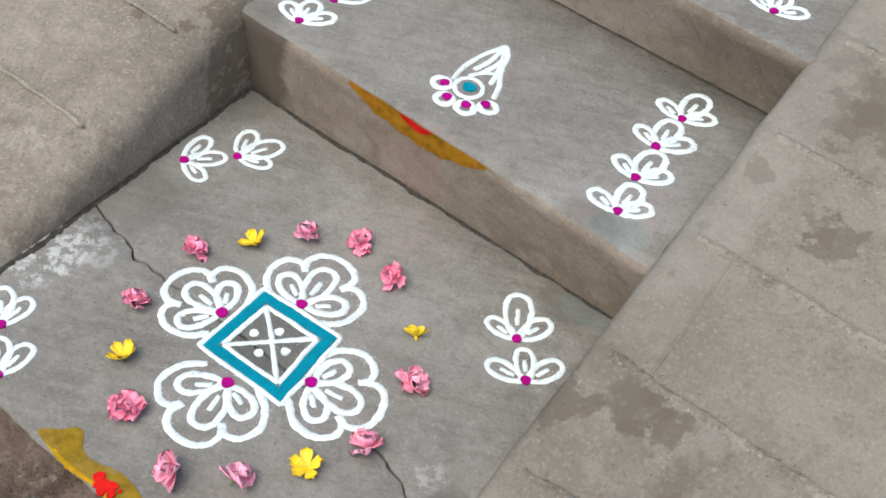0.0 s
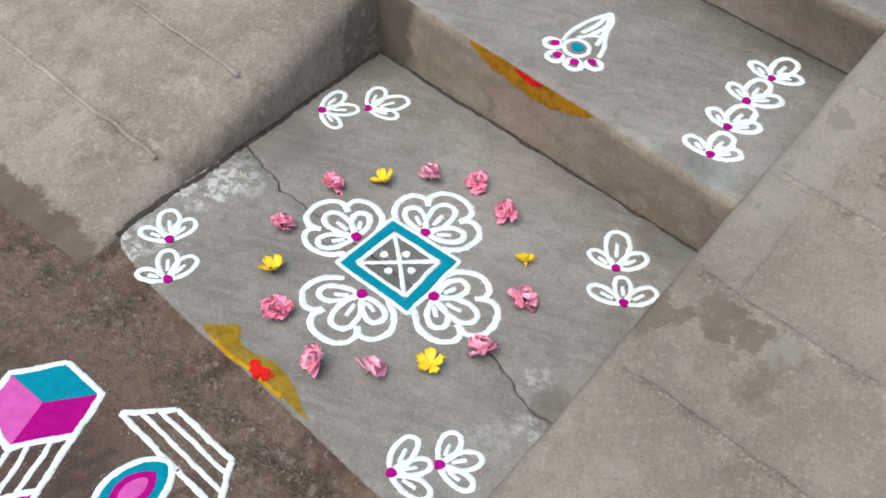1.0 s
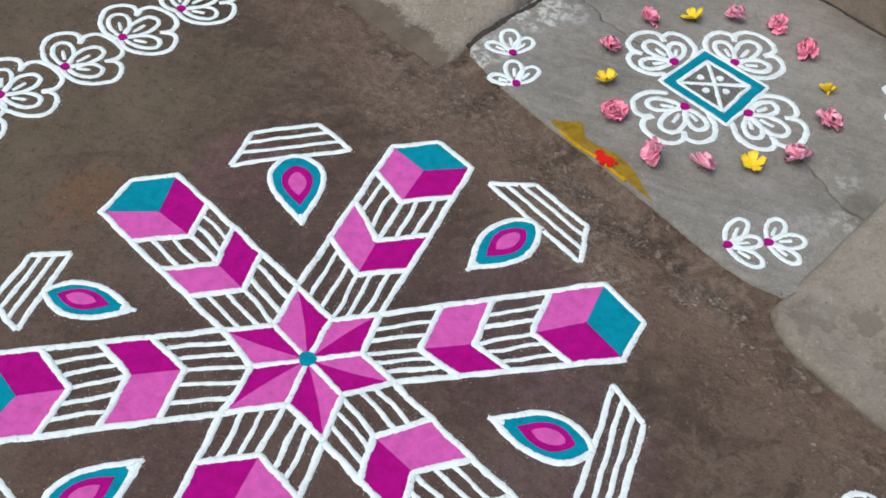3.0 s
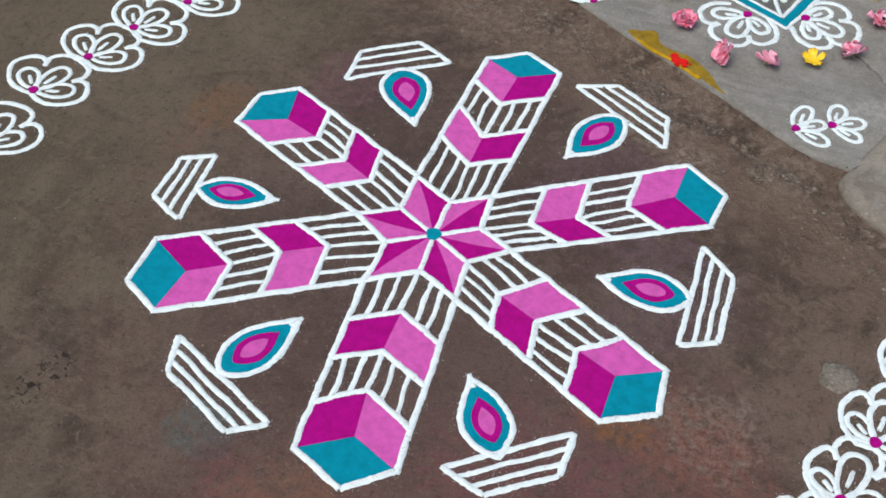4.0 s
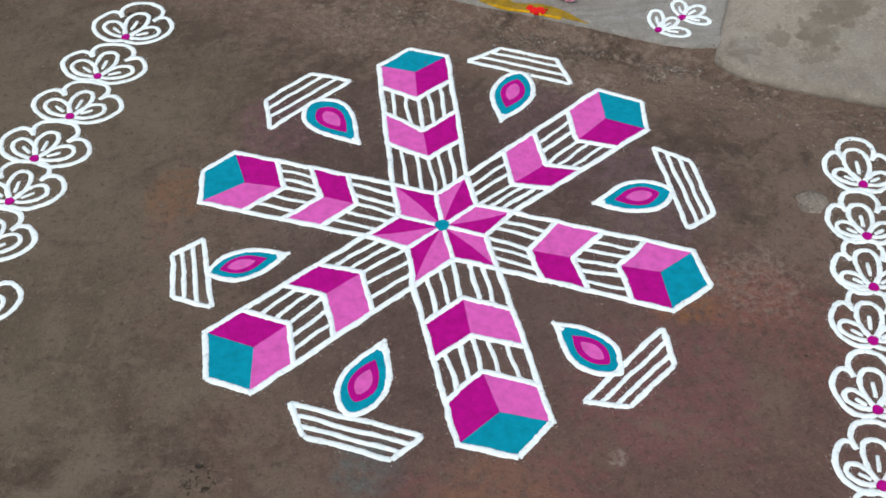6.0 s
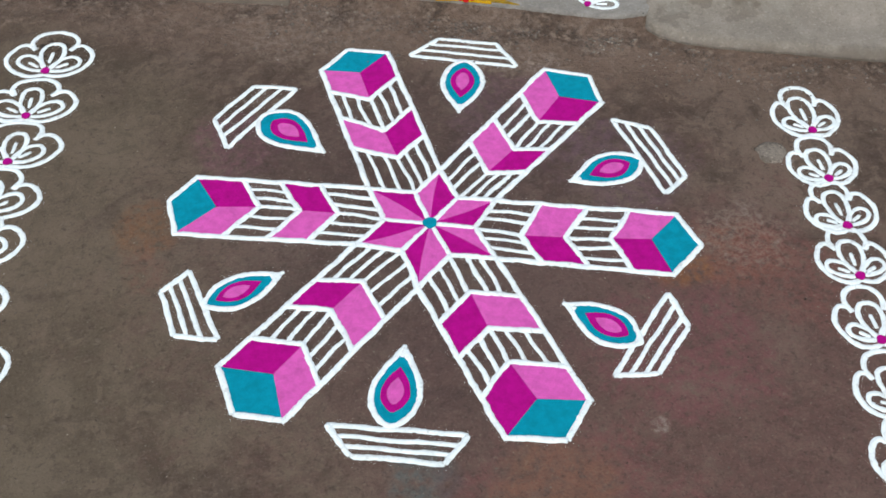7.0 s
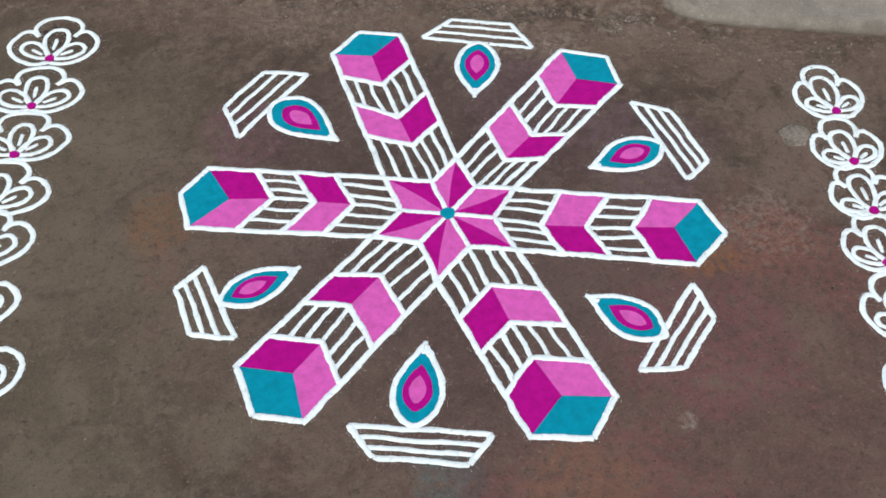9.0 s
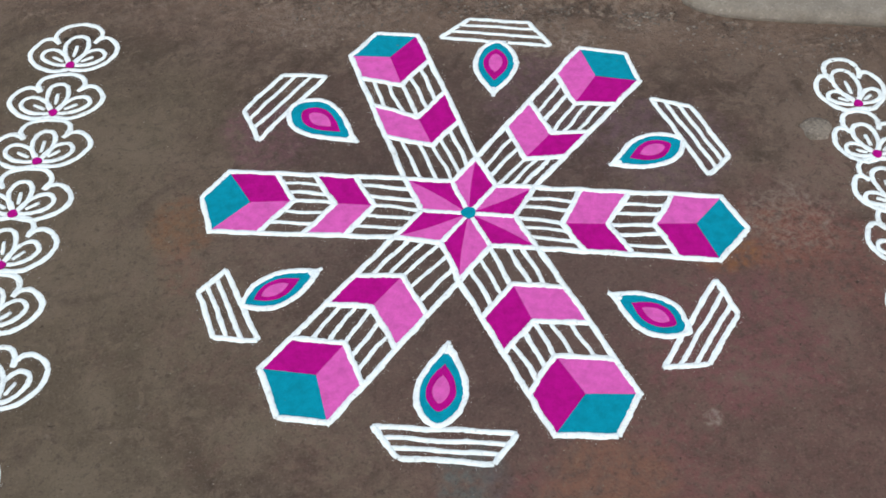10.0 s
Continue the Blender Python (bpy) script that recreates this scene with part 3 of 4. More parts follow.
def step_block(name, d0, d1, z0, z1, lean, label):
    """One step: an upright face and a tread with a worn round nosing."""
    es = [-0.52 + 0.02 * i for i in range(54)]
    prof = [(0.0, z0 - 0.03), (0.0, z0), (-lean * 0.5, (z0 + z1) / 2), (-lean * 0.9, z1 - 0.03), (-lean, z1 - 0.014), (-lean + 0.003, z1 - 0.006), (-lean + 0.009, z1 - 0.0015), (-lean + 0.02, z1)]
    root = thing(name, label, "step", kind="structure")
    bm = bmesh.new()
    rows = [[bm.verts.new(at(e, d0 + o * lean_k(e) + 0.004 * rough(e, z, 6, 5) + 0.0018 * rough(e, z, 28, 1), z)) for e in es] for o, z in prof[:6]]
    for a, b_ in zip(rows, rows[1:]):
        for i in range(len(es) - 1):
            bm.faces.new((a[i], a[i + 1], b_[i + 1], b_[i])).smooth = True
    edge = [v.co.copy() for v in rows[-1]]
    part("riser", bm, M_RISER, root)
    bm = bmesh.new()
    rows = [[bm.verts.new(p) for p in edge]]
    rows.append([bm.verts.new(p + Vector((D_X, D_Y, 0)) * 0.006 + Vector((0, 0, 0.0045))) for p in edge])
    rows.append([bm.verts.new(p + Vector((D_X, D_Y, 0)) * 0.017 + Vector((0, 0, 0.006))) for p in edge])
    for k in (0.3, 0.6, 1.0):
        rows.append([bm.verts.new(at(e, d0 + (d1 - d0) * k, z1)) for e in es])
    for a, b_ in zip(rows, rows[1:]):
        for i in range(len(es) - 1):
            bm.faces.new((a[i], a[i + 1], b_[i + 1], b_[i])).smooth = True
    low = [bm.verts.new((v.co.x, v.co.y, -0.05)) for v in rows[-1]]
    for i in range(len(es) - 1):
        bm.faces.new((rows[-1][i], rows[-1][i + 1], low[i + 1], low[i]))
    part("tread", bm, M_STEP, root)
    return root


LEAN = 0.032
step_one = step_block("step", 1.312, 1.74, P_Z - 0.02, T1_Z, LEAN, "cement step with a brown riser and a grey tread")
step_block("step", 1.712, 2.33, T1_Z, T2_Z, LEAN, "cement step with a brown riser and a grey tread")

# soil in the joints
for pts, lev, w, nm in (([at(left_face(d) + 0.004, d) for d in (0.64, 0.8, 0.95, 1.1, 1.2, 1.295)], P_Z - 0.002, 0.014, "joint_soil"),
                        ([at(e, 1.306) for e in (-0.4, -0.25, -0.1, 0.05, 0.2, 0.33)], P_Z - 0.0015, 0.011, "joint_soil"),
                        ([at(right_face(d) - 0.003, d) for d in (0.62, 0.75, 0.9)], P_Z - 0.004, 0.006, "joint_soil")):
    bm = bmesh.new()
    stroke(bm, pts, w, lev, 0.003, wobble=0.006, ragged=0.8)
    part(nm, bm, M_SOIL, landing, "dark soil in the joint")
bm = bmesh.new()
stroke(bm, [at(e, 1.71) for e in (-0.45, -0.2, 0.0, 0.2, 0.4)], 0.008, T1_Z - 0.001, 0.003, wobble=0.003, ragged=0.9)
part("joint_soil", bm, M_SOIL, step_one, "dark soil in the joint")
bm = bmesh.new()
stroke(bm, [at(right_face(d) - 0.002, d) for d in (1.31, 1.45, 1.6, 1.71)], 0.008, T1_Z - 0.001, 0.003, wobble=0.003, ragged=0.9)
part("joint_soil", bm, M_SOIL, step_one, "dark soil in the joint")


def apron():
    """The yard's wash, heaped thinly against the landing's front edge."""
    bm = bmesh.new()
    edge = even(front[1:], 0.008)
    prof = ((-0.006, 0.013), (0.0, 0.0125), (0.008, 0.010), (0.02, 0.0055), (0.036, 0.0015), (0.055, -0.003))
    rows = []
    for p in edge:
        rows.append([bm.verts.new((p.x - D_X * o, p.y - D_Y * o, z + (0.0022 * rough(p.x - o, p.y, 60) + 0.0016 * rough(p.x, p.y - o, 140) if 0 < o < 0.05 else 0))) for o, z in prof])
    for a, c in zip(rows, rows[1:]):
        for j in range(len(prof) - 1):
            bm.faces.new((a[j], a[j + 1], c[j + 1], c[j])).smooth = True
    tagged(part("ground_apron", bm, M_YARD), "gritty brown wash against the landing edge", "ground", kind="structure")


apron()


# ---- powder drawings in the yard ----
LINE = 0.0112


def star():
    root = thing("star_rangoli", "six-armed star of white, pink, magenta and teal powder", "rangoli")
    # angle and tip radius, the four bends along the arm, the two corners at the end, sway of the bends, fold of each bend
    arms = (((90.0, 0.496), (0.171, 0.247, 0.339, 0.421), (0.452, 0.067), (0.462, 0.074), (0.002, 0.003, 0.002, -0.003), (0.053, 0.042, 0.064, 0.046, 0.046, 0.048)),
            ((32.3, 0.5), (0.16, 0.238, 0.328, 0.413), (0.462, 0.081), (0.45, 0.062), (-0.003, -0.005, 0.003, 0.012), (0.046, 0.047, 0.048, 0.045, 0.046, 0.044)),
            ((-25.4, 0.462), (0.156, 0.232, 0.308, 0.377), (0.423, 0.07), (0.412, 0.07), (-0.01, -0.006, 0.0, 0.006), (0.03, 0.038, 0.036, 0.04, 0.033, 0.037)),
            ((-84.2, 0.472), (0.162, 0.241, 0.312, 0.39), (0.427, 0.066), (0.431, 0.082), (-0.005, -0.011, -0.012, -0.006), (0.045, 0.038, 0.042, 0.032, 0.046, 0.04)),
            ((213.4, 0.482), (0.169, 0.244, 0.322, 0.392), (0.446, 0.067), (0.434, 0.079), (-0.01, -0.012, -0.002, -0.001), (0.039, 0.044, 0.043, 0.039, 0.043, 0.042)),
            ((154.1, 0.456), (0.16, 0.226, 0.298, 0.371), (0.427, 0.075), (0.423, 0.063), (-0.005, -0.004, -0.004, 0.005), (0.04, 0.042, 0.046, 0.046, 0.046, 0.042)))
    tips = (123.0, 62.8, 6.6, -54.5, -117.4, 181.4)   # the star points between the arms, before and after each arm
    tip_r = (0.136, 0.131, 0.126, 0.136, 0.143, 0.133)
    notch = 0.078

    def pol(r, a):
        return (r * math.cos(radians(a)), r * math.sin(radians(a)))

    core = new("star_flower")
    core.parent = root

    def line(pts, w, parent, h=0.0024, wob=0.0022):
        pb = bmesh.new()
        stroke(pb, pts, w, 0.0, h, wobble=wob)
        part("line", pb, M_WHITE, parent)

    for i in range(6):
        tip = pol(tip_r[i], tips[i])
        a_ccw, a_cw = pol(notch, arms[i - 1][0][0]), pol(notch, arms[i][0][0])
        belly = 0.003 * (1 if i % 2 else -1)
        mid = Vector(tip) * 0.55 + Vector((-tip[1], tip[0])).normalized() * belly
        split = spline([(0, 0), mid, tip], 6)
        for nm, m, corner in (("pink_half", M_PINK, a_ccw), ("magenta_half", M_MAGENTA, a_cw)):
            pb = bmesh.new()
            patch(pb, [*split, corner], 0.0, 0.0007, 0.0004)
            part(nm, pb, m, core)
        line([a_ccw, tip, a_cw], LINE, core)
        line([pol(0.008, arms[i][0][0]), a_cw], LINE * 0.9, core, 0.0022)
    pb = bmesh.new()
    dot(pb, 0, 0, 0.0125, 0.0, 0.003)
    part("centre_dot", pb, M_TEAL, core)

    for i, ((ang, tip), (v1, v2, v3, v4), (lu, lv), (ru, rv), sway, fold) in enumerate(arms):
        arm = new("arm")
        arm.parent = root

        def loc(r, a):
            x, y = pol(r, a)
            ca, sa = math.cos(radians(ang)), math.sin(radians(ang))
            return (x * ca + y * sa, -x * sa + y * ca)

        left0, right0 = loc(tip_r[i], tips[i]), loc(tip_r[(i + 1) % 6], tips[(i + 1) % 6])
        tip = tip - 0.002
        left1, right1 = (lu - 0.001, lv - 0.002), (ru - 0.001, 0.002 - rv)

        def edge_v(u, side):
            a, c = (left0, left1) if side > 0 else (right0, right1)
            k = (u - a[0]) / (c[0] - a[0])
            return a[1] + (c[1] - a[1]) * k

        def vee(u, v, fl, fr):
            return [(u + fl, edge_v(u + fl, 1)), (u, v), (u + fr, edge_v(u + fr, -1))]

        def W(pts):
            return to_world(0, 0, ang, pts)

        c1, c2, c3, c4 = vee(v1, sway[0], *fold[:2]), vee(v2, sway[1], *fold[2:4]), vee(v3, sway[2], *fold[4:]), (v4, sway[3])
        for nm, m, shape in (("pink_chevron", M_PINK, [c1[0], c1[1], c2[1], c2[0]]), ("magenta_chevron", M_MAGENTA, [c1[1], c1[2], c2[2], c2[1]]),
                             ("pink_face", M_PINK, [c3[0], c3[1], c4, left1]), ("magenta_face", M_MAGENTA, [c3[1], c3[2], right1, c4]),
                             ("teal_face", M_TEAL, [left1, c4, right1, (tip, 0.0)])):
            pb = bmesh.new()
            patch(pb, W(shape), 0.0, 0.0007, 0.0004)
            part(nm, pb, m, arm)
        for pts in ([left0, (left1[0] + 0.004, left1[1] + 0.001)], [right0, (right1[0] + 0.004, right1[1] - 0.001)], [left1, (tip + 0.002, 0)], [right1, (tip + 0.002, 0)], c1, c2, c3):
            line(W(pts), LINE, arm, 0.0024)
        for inner, outer in ((None, c1), (c2, c3)):
            for k in (-0.66, -0.33, 0.0, 0.33, 0.66):
                kk = k + rng.uniform(-0.03, 0.03)

                def on(v):
                    side = v[0] if k > 0 else v[2]
                    q = abs(kk)
                    return (v[1][0] + (side[0] - v[1][0]) * q, v[1][1] + (side[1] - v[1][1]) * q)

                a = on([left0, (notch, 0.0), right0] if inner is None else inner)
                line(W([a, on(outer)]), LINE * rng.uniform(0.68, 0.88), arm, 0.001, 0.004)


star()


def leaf_motif(ang, r0, r1, width, drift, blunt):
    root = thing("leaf_motif", "teal leaf with magenta and pink heart, white powder outline", "powder drawing", "leaves round the star")
    r0 += 0.007
    x, y = r0 * math.cos(radians(ang)), r0 * math.sin(radians(ang))
    length, a, width = r1 - r0, ang + drift, width - 0.008
    ux, uy = math.cos(radians(a)), math.sin(radians(a))
    pb = bmesh.new()
    patch(pb, teardrop(x, y, a, length, width, sharp=1.12, blunt=blunt), 0.0, 0.0008)
    part("teal_border", pb, M_TEAL, root)
    pb = bmesh.new()
    patch(pb, teardrop(x + ux * length * 0.22, y + uy * length * 0.22, a, length * 0.62, width * 0.6, sharp=1.1, blunt=blunt + 0.1), 0.0, 0.0014)
    part("magenta_ring", pb, M_MAGENTA, root)
    pb = bmesh.new()
    patch(pb, teardrop(x + ux * length * 0.37, y + uy * length * 0.37, a, length * 0.37, width * 0.34, sharp=0.95, blunt=0.8), 0.0, 0.002)
    part("pink_heart", pb, M_PINK, root)
    pb = bmesh.new()
    stroke(pb, teardrop(x - ux * 0.004, y - uy * 0.004, a, length + 0.004, width, sharp=1.12, blunt=blunt), LINE, 0.0, 0.0018, closed=True)
    stroke(pb, [(x - ux * 0.012, y - uy * 0.012), (x + ux * 0.012, y + uy * 0.012)], LINE * 0.8, 0.0, 0.0018)
    part("outline", pb, M_WHITE, root)


for row in ((60.2, 0.293, 0.442, 0.085, 4.5, 0.78), (3.3, 0.272, 0.413, 0.082, 0.0, 0.78), (-57.6, 0.279, 0.413, 0.078, 4.0, 0.82),
            (-118.0, 0.264, 0.407, 0.083, 0.5, 0.72), (-174.5, 0.268, 0.404, 0.07, 4.5, 0.86), (118.5, 0.262, 0.413, 0.092, 2.5, 0.56)):
    leaf_motif(*row)


def boat_motif(ang, inner_a, inner_b, outer_a, outer_b):
    """Four stripes between an inner and an outer edge, each edge given by its two ends: out from the star's middle, across."""
    root = thing("boat_motif", "striped boat shape of four white powder lines", "powder drawing", "boats round the star")
    lines = []
    for k in (0.03, 0.36, 0.67, 0.95):
        lines.append([tuple(a + (b_ - a) * k for a, b_ in zip(p, q)) for p, q in ((inner_a, outer_a), (inner_b, outer_b))])
    for k, seg in enumerate(lines):
        pb = bmesh.new()
        stroke(pb, to_world(0, 0, ang, seg), LINE * (0.95 if k in (0, 3) else 0.8), 0.0, wobble=0.0025)
        part("line", pb, M_WHITE, root)
    for j in (0, 1):
        pb = bmesh.new()
        stroke(pb, to_world(0, 0, ang, [lines[0][j], lines[3][j]]), LINE * 0.95, 0.0, 0.0018)
        part("line", pb, M_WHITE, root)


for row in ((62.3, (0.439, 0.107), (0.438, -0.108), (0.505, 0.055), (0.507, -0.06)), (4.6, (0.418, 0.108), (0.408, -0.101), (0.476, 0.055), (0.468, -0.077)),
            (-53.9, (0.402, 0.096), (0.407, -0.1), (0.465, 0.05), (0.467, -0.053)), (-116.4, (0.407, 0.108), (0.414, -0.103), (0.463, 0.077), (0.466, -0.056)),
            (-173.5, (0.404, 0.079), (0.4, -0.077), (0.468, 0.039), (0.46, -0.052)), (120.5, (0.399, 0.099), (0.418, -0.104), (0.479, 0.056), (0.491, -0.053))):
    boat_motif(*row)


def petal_strokes(root, x, y, ang, length, width, line, level, heart=True, gap=0.006):
    ca, sa = math.cos(radians(ang)), math.sin(radians(ang))
    pb = bmesh.new()
    stroke(pb, teardrop(x + gap * ca, y + gap * sa, ang, length - gap, width, sharp=0.7, blunt=0.42), line, level, closed=True, step=0.004)
    if heart:
        stroke(pb, [(x + length * 0.3 * ca, y + length * 0.3 * sa), (x + length * 0.66 * ca, y + length * 0.66 * sa)], line * 0.8, level, 0.0013, step=0.004)
    part("petal", pb, M_WHITE, root)


def lobed_flower(x, y, ang, half, tall, level, label, group, line=0.0108, fan=57, closed_foot=True):
    """A three-lobed outline round three looped petals, with a magenta dot at the root."""
    root = thing("flower_motif", label, "powder drawing", group)
    j = rng.uniform

    def P(pts):
        # pts: across (to the right) and along
        return spline(to_world(x, y, ang, [(v * tall, -u * half) for u, v in pts]), 7)

    pb = bmesh.new()
    foot = [(0, -0.08), (0.4, -0.12), (0.8, 0.04), (1.0, 0.3), (0.93, 0.52)] if closed_foot else [(0.52, -0.14), (0.88, 0.07), (1.02, 0.36), (0.92, 0.57)]
    for s in (-1, 1):
        g = 1 + j(-0.05, 0.05)
        stroke(pb, P([(s * u * g, v) for u, v in (*foot, (0.74, 0.67), (0.54, 0.66), (0.41, 0.55))]), line, level)
    stroke(pb, P([(-0.41, 0.55), (-0.52, 0.75), (-0.38, 0.95), (j(-0.05, 0.05), 1.03), (0.38, 0.95), (0.52, 0.75), (0.41, 0.55)]), line, level)
    part("outline", pb, M_WHITE, root)
    for k, ln in ((0, 0.74), (fan, 0.6), (-fan, 0.6)):
        r = tall * ln if k == 0 else math.hypot(half * 0.86 * math.sin(radians(fan)), tall * 0.55 * math.cos(radians(fan)))
        petal_strokes(root, x, y, ang + k + j(-4, 4), r * j(0.95, 1.05), r * 0.5, line * 0.92, level)
    pb = bmesh.new()
    dot(pb, x, y, 0.0085, level, 0.0034)
    part("dot", pb, M_MAGENTA, root)
    return root


def chain(points, half, tall, group, turn):
    for i, (x, y) in enumerate(points):
        ax, ay = points[i - 1] if i else (2 * points[0][0] - points[1][0], 2 * points[0][1] - points[1][1])
        lobed_flower(x, y, math.degrees(math.atan2(ay - y, ax - x)) + turn, half, tall * (1.12 if i == 0 else 1.0), 0.0, "white powder flower with a magenta dot, part of a border chain", group)


chain([(-0.572, 0.621), (-0.621, 0.501), (-0.664, 0.387), (-0.718, 0.277), (-0.75, 0.17), (-0.788, 0.053), (-0.787, -0.096), (-0.89, -0.205), (-0.92, -0.33)], 0.086, 0.104, "long border chain", 3)
chain([(0.752, -0.01), (0.71, -0.13), (0.677, -0.239), (0.633, -0.343), (0.589, -0.466), (0.546, -0.588), (0.5, -0.7)], 0.062, 0.106, "short border chain", 6)


# ---- powder drawings on the landing and the steps ----
def three_petal(x, y, petals, level, group, line=0.0098):
    root = thing("small_flower_motif", "small three-petalled white powder flower with a magenta dot", "powder drawing", group)
    for ang, r in petals:
        petal_strokes(root, x, y, ang, r - 0.0035, r * 0.44 + (line - 0.0098), line, level, gap=0.002)
    pb = bmesh.new()
    dot(pb, x, y, 0.0075, level, 0.0034)
    part("dot", pb, M_MAGENTA, root)


for x, y, petals in ((0.04, 0.754, ((174, 0.055), (115, 0.072), (73, 0.061))), (0.074, 0.675, ((179, 0.053), (115, 0.068), (72, 0.064))),
                     (0.736, 0.942, ((151, 0.057), (96, 0.091), (46, 0.067))), (0.76, 0.87, ((163, 0.065), (101, 0.06), (45, 0.067))),
                     (0.503, 0.455, ((79, 0.072), (35, 0.061), (-17, 0.065))), (0.562, 0.488, ((82, 0.062), (30, 0.064), (-22, 0.058))),
                     (0.155, 1.148, ((75, 0.072), (26, 0.071), (-39, 0.058))), (0.232, 1.184, ((87, 0.072), (41, 0.084), (-3, 0.06)))):
    three_petal(x, y, petals, P_Z, "pairs of flowers on the landing")
for x, y, petals in ((0.834, 1.075, ((140, 0.057), (68, 0.072), (25, 0.057))), (0.854, 1.156, ((125, 0.054), (63, 0.08), (23, 0.061))),
                     (0.88, 1.239, ((124, 0.054), (69, 0.08), (25, 0.067))), (0.917, 1.321, ((132, 0.056), (64, 0.083), (21, 0.059)))):
    three_petal(x, y, petals, T1_Z, "flowers on the lower tread", 0.0118)
for x, y in ((0.281, 1.352), (0.318, 1.432)):
    three_petal(x, y, ((128, 0.06), (80, 0.068), (34, 0.066)), T1_Z, "flowers on the lower tread", 0.0118)
for x, y in ((1.016, 1.449), (1.05, 1.535)):
    three_petal(x, y, ((130, 0.055), (72, 0.066), (18, 0.06)), T2_Z, "flowers on the upper tread", 0.0118)


def medallion():
    root = thing("square_rangoli", "teal and white square with four white flowers on the grey landing", "rangoli")
    cx, cy = 0.399, 0.832
    corners = [Vector(q) for q in ((0.301, 0.796), (0.446, 0.729), (0.495, 0.871), (0.358, 0.93))]

    def sq(k):
        return [Vector((cx, cy)) + (q - Vector((cx, cy))) * k for q in corners]

    pb = bmesh.new()
    outer, inner = sq(0.9), sq(0.69)
    for i in range(4):
        patch(pb, [outer[i], outer[(i + 1) % 4], inner[(i + 1) % 4], inner[i]], P_Z, 0.0012)
    part("teal_frame", pb, M_TEAL, root)
    for nm, k, w in (("outer_square", 0.955, 0.0085), ("inner_square", 0.63, 0.0085)):
        pb = bmesh.new()
        c = sq(k)
        for i in range(4):
            stroke(pb, [c[i], c[(i + 1) % 4]], w, P_Z, 0.002)
        part(nm, pb, M_WHITE, root)
    pb = bmesh.new()
    stroke(pb, [c[0], c[2]], 0.0085, P_Z, 0.002)
    stroke(pb, [c[1], c[3]], 0.0085, P_Z, 0.002)
    part("cross", pb, M_WHITE, root)
    for u, v in to_world(cx - 0.002, cy - 0.001, -20, [(0.0275, 0), (-0.0275, 0), (0, 0.0235), (0, -0.0235)]):
        pb = bmesh.new()
        dot(pb, u, v, 0.0066, P_Z, 0.0024)
        part("dot", pb, M_WHITE, root)
    for x, y, a, half, tall in ((0.317, 0.863, 152.2, 0.073, 0.095), (0.42, 0.911, 72.3, 0.076, 0.104), (0.364, 0.748, 255.5, 0.076, 0.103), (0.472, 0.781, 347.9, 0.077, 0.102)):
        lobed_flower(x, y, a, half, tall, P_Z, "white powder flower with a magenta dot, beside the teal square", "flowers round the square", line=0.0126, closed_foot=False)


medallion()


def plume_motif():
    """A small bell-like figure with a plume on the lower tread."""
    root = thing("plume_motif", "white powder figure with a teal eye, magenta dots and a plume", "powder drawing")
    x, y, z = 0.578, 1.28, T1_Z
    pb = bmesh.new()
    stroke(pb, [(x + 0.023 * math.cos(a), y + 0.025 * math.sin(a)) for a in (k * math.tau / 20 for k in range(20))], 0.0085, z, 0.0022, closed=True, step=0.004)
    part("ring", pb, M_WHITE, root)
    pb = bmesh.new()
    dot(pb, x + 0.001, y, 0.0115, z, 0.0028)
    part("teal_eye", pb, M_TEAL, root)
    for u, v in ((0.54, 1.278), (0.55, 1.245), (0.581, 1.236), (0.611, 1.247)):
        ox, oy = (u - x) * 0.16, (v - y) * 0.16
        pb = bmesh.new()
        stroke(pb, [(u + ox + 0.0145 * math.cos(t), v + oy + 0.0145 * math.sin(t)) for t in (k * math.tau / 14 for k in range(14))], 0.0115, z, 0.002, closed=True, step=0.004)
        part("lobe", pb, M_WHITE, root)
        pb = bmesh.new()
        dot(pb, u, v, 0.0082, z, 0.0024)
        part("lobe_dot", pb, M_MAGENTA, root)
    pb = bmesh.new()
    tip = (0.618, 1.41)
    for pts in ([(0.55, 1.292), (0.56, 1.324), (0.585, 1.372), tip], [(0.621, 1.265), (0.623, 1.3), (0.621, 1.335), (0.626, 1.378), tip], [(0.61, 1.3), (0.617, 1.34), tip], [(0.578, 1.328), (0.6, 1.362), tip], [(0.588, 1.322), (0.606, 1.345), (0.622, 1.375)], [(0.572, 1.31), (0.59, 1.325), (0.612, 1.33)]):
        stroke(pb, spline(pts, 8), 0.0095, z, 0.0016)
    part("plume", pb, M_WHITE, root)


plume_motif()


# ---- turmeric and vermilion marks ----
def riser_point(e, z):
    k = (z - 0.0) / T1_Z
    return at(e, 1.312 - LEAN * lean_k(e) * min(1.0, k * 1.04) + 0.004 * rough(e, z, 6, 5) + 0.0018 * rough(e, z, 28, 1), z)


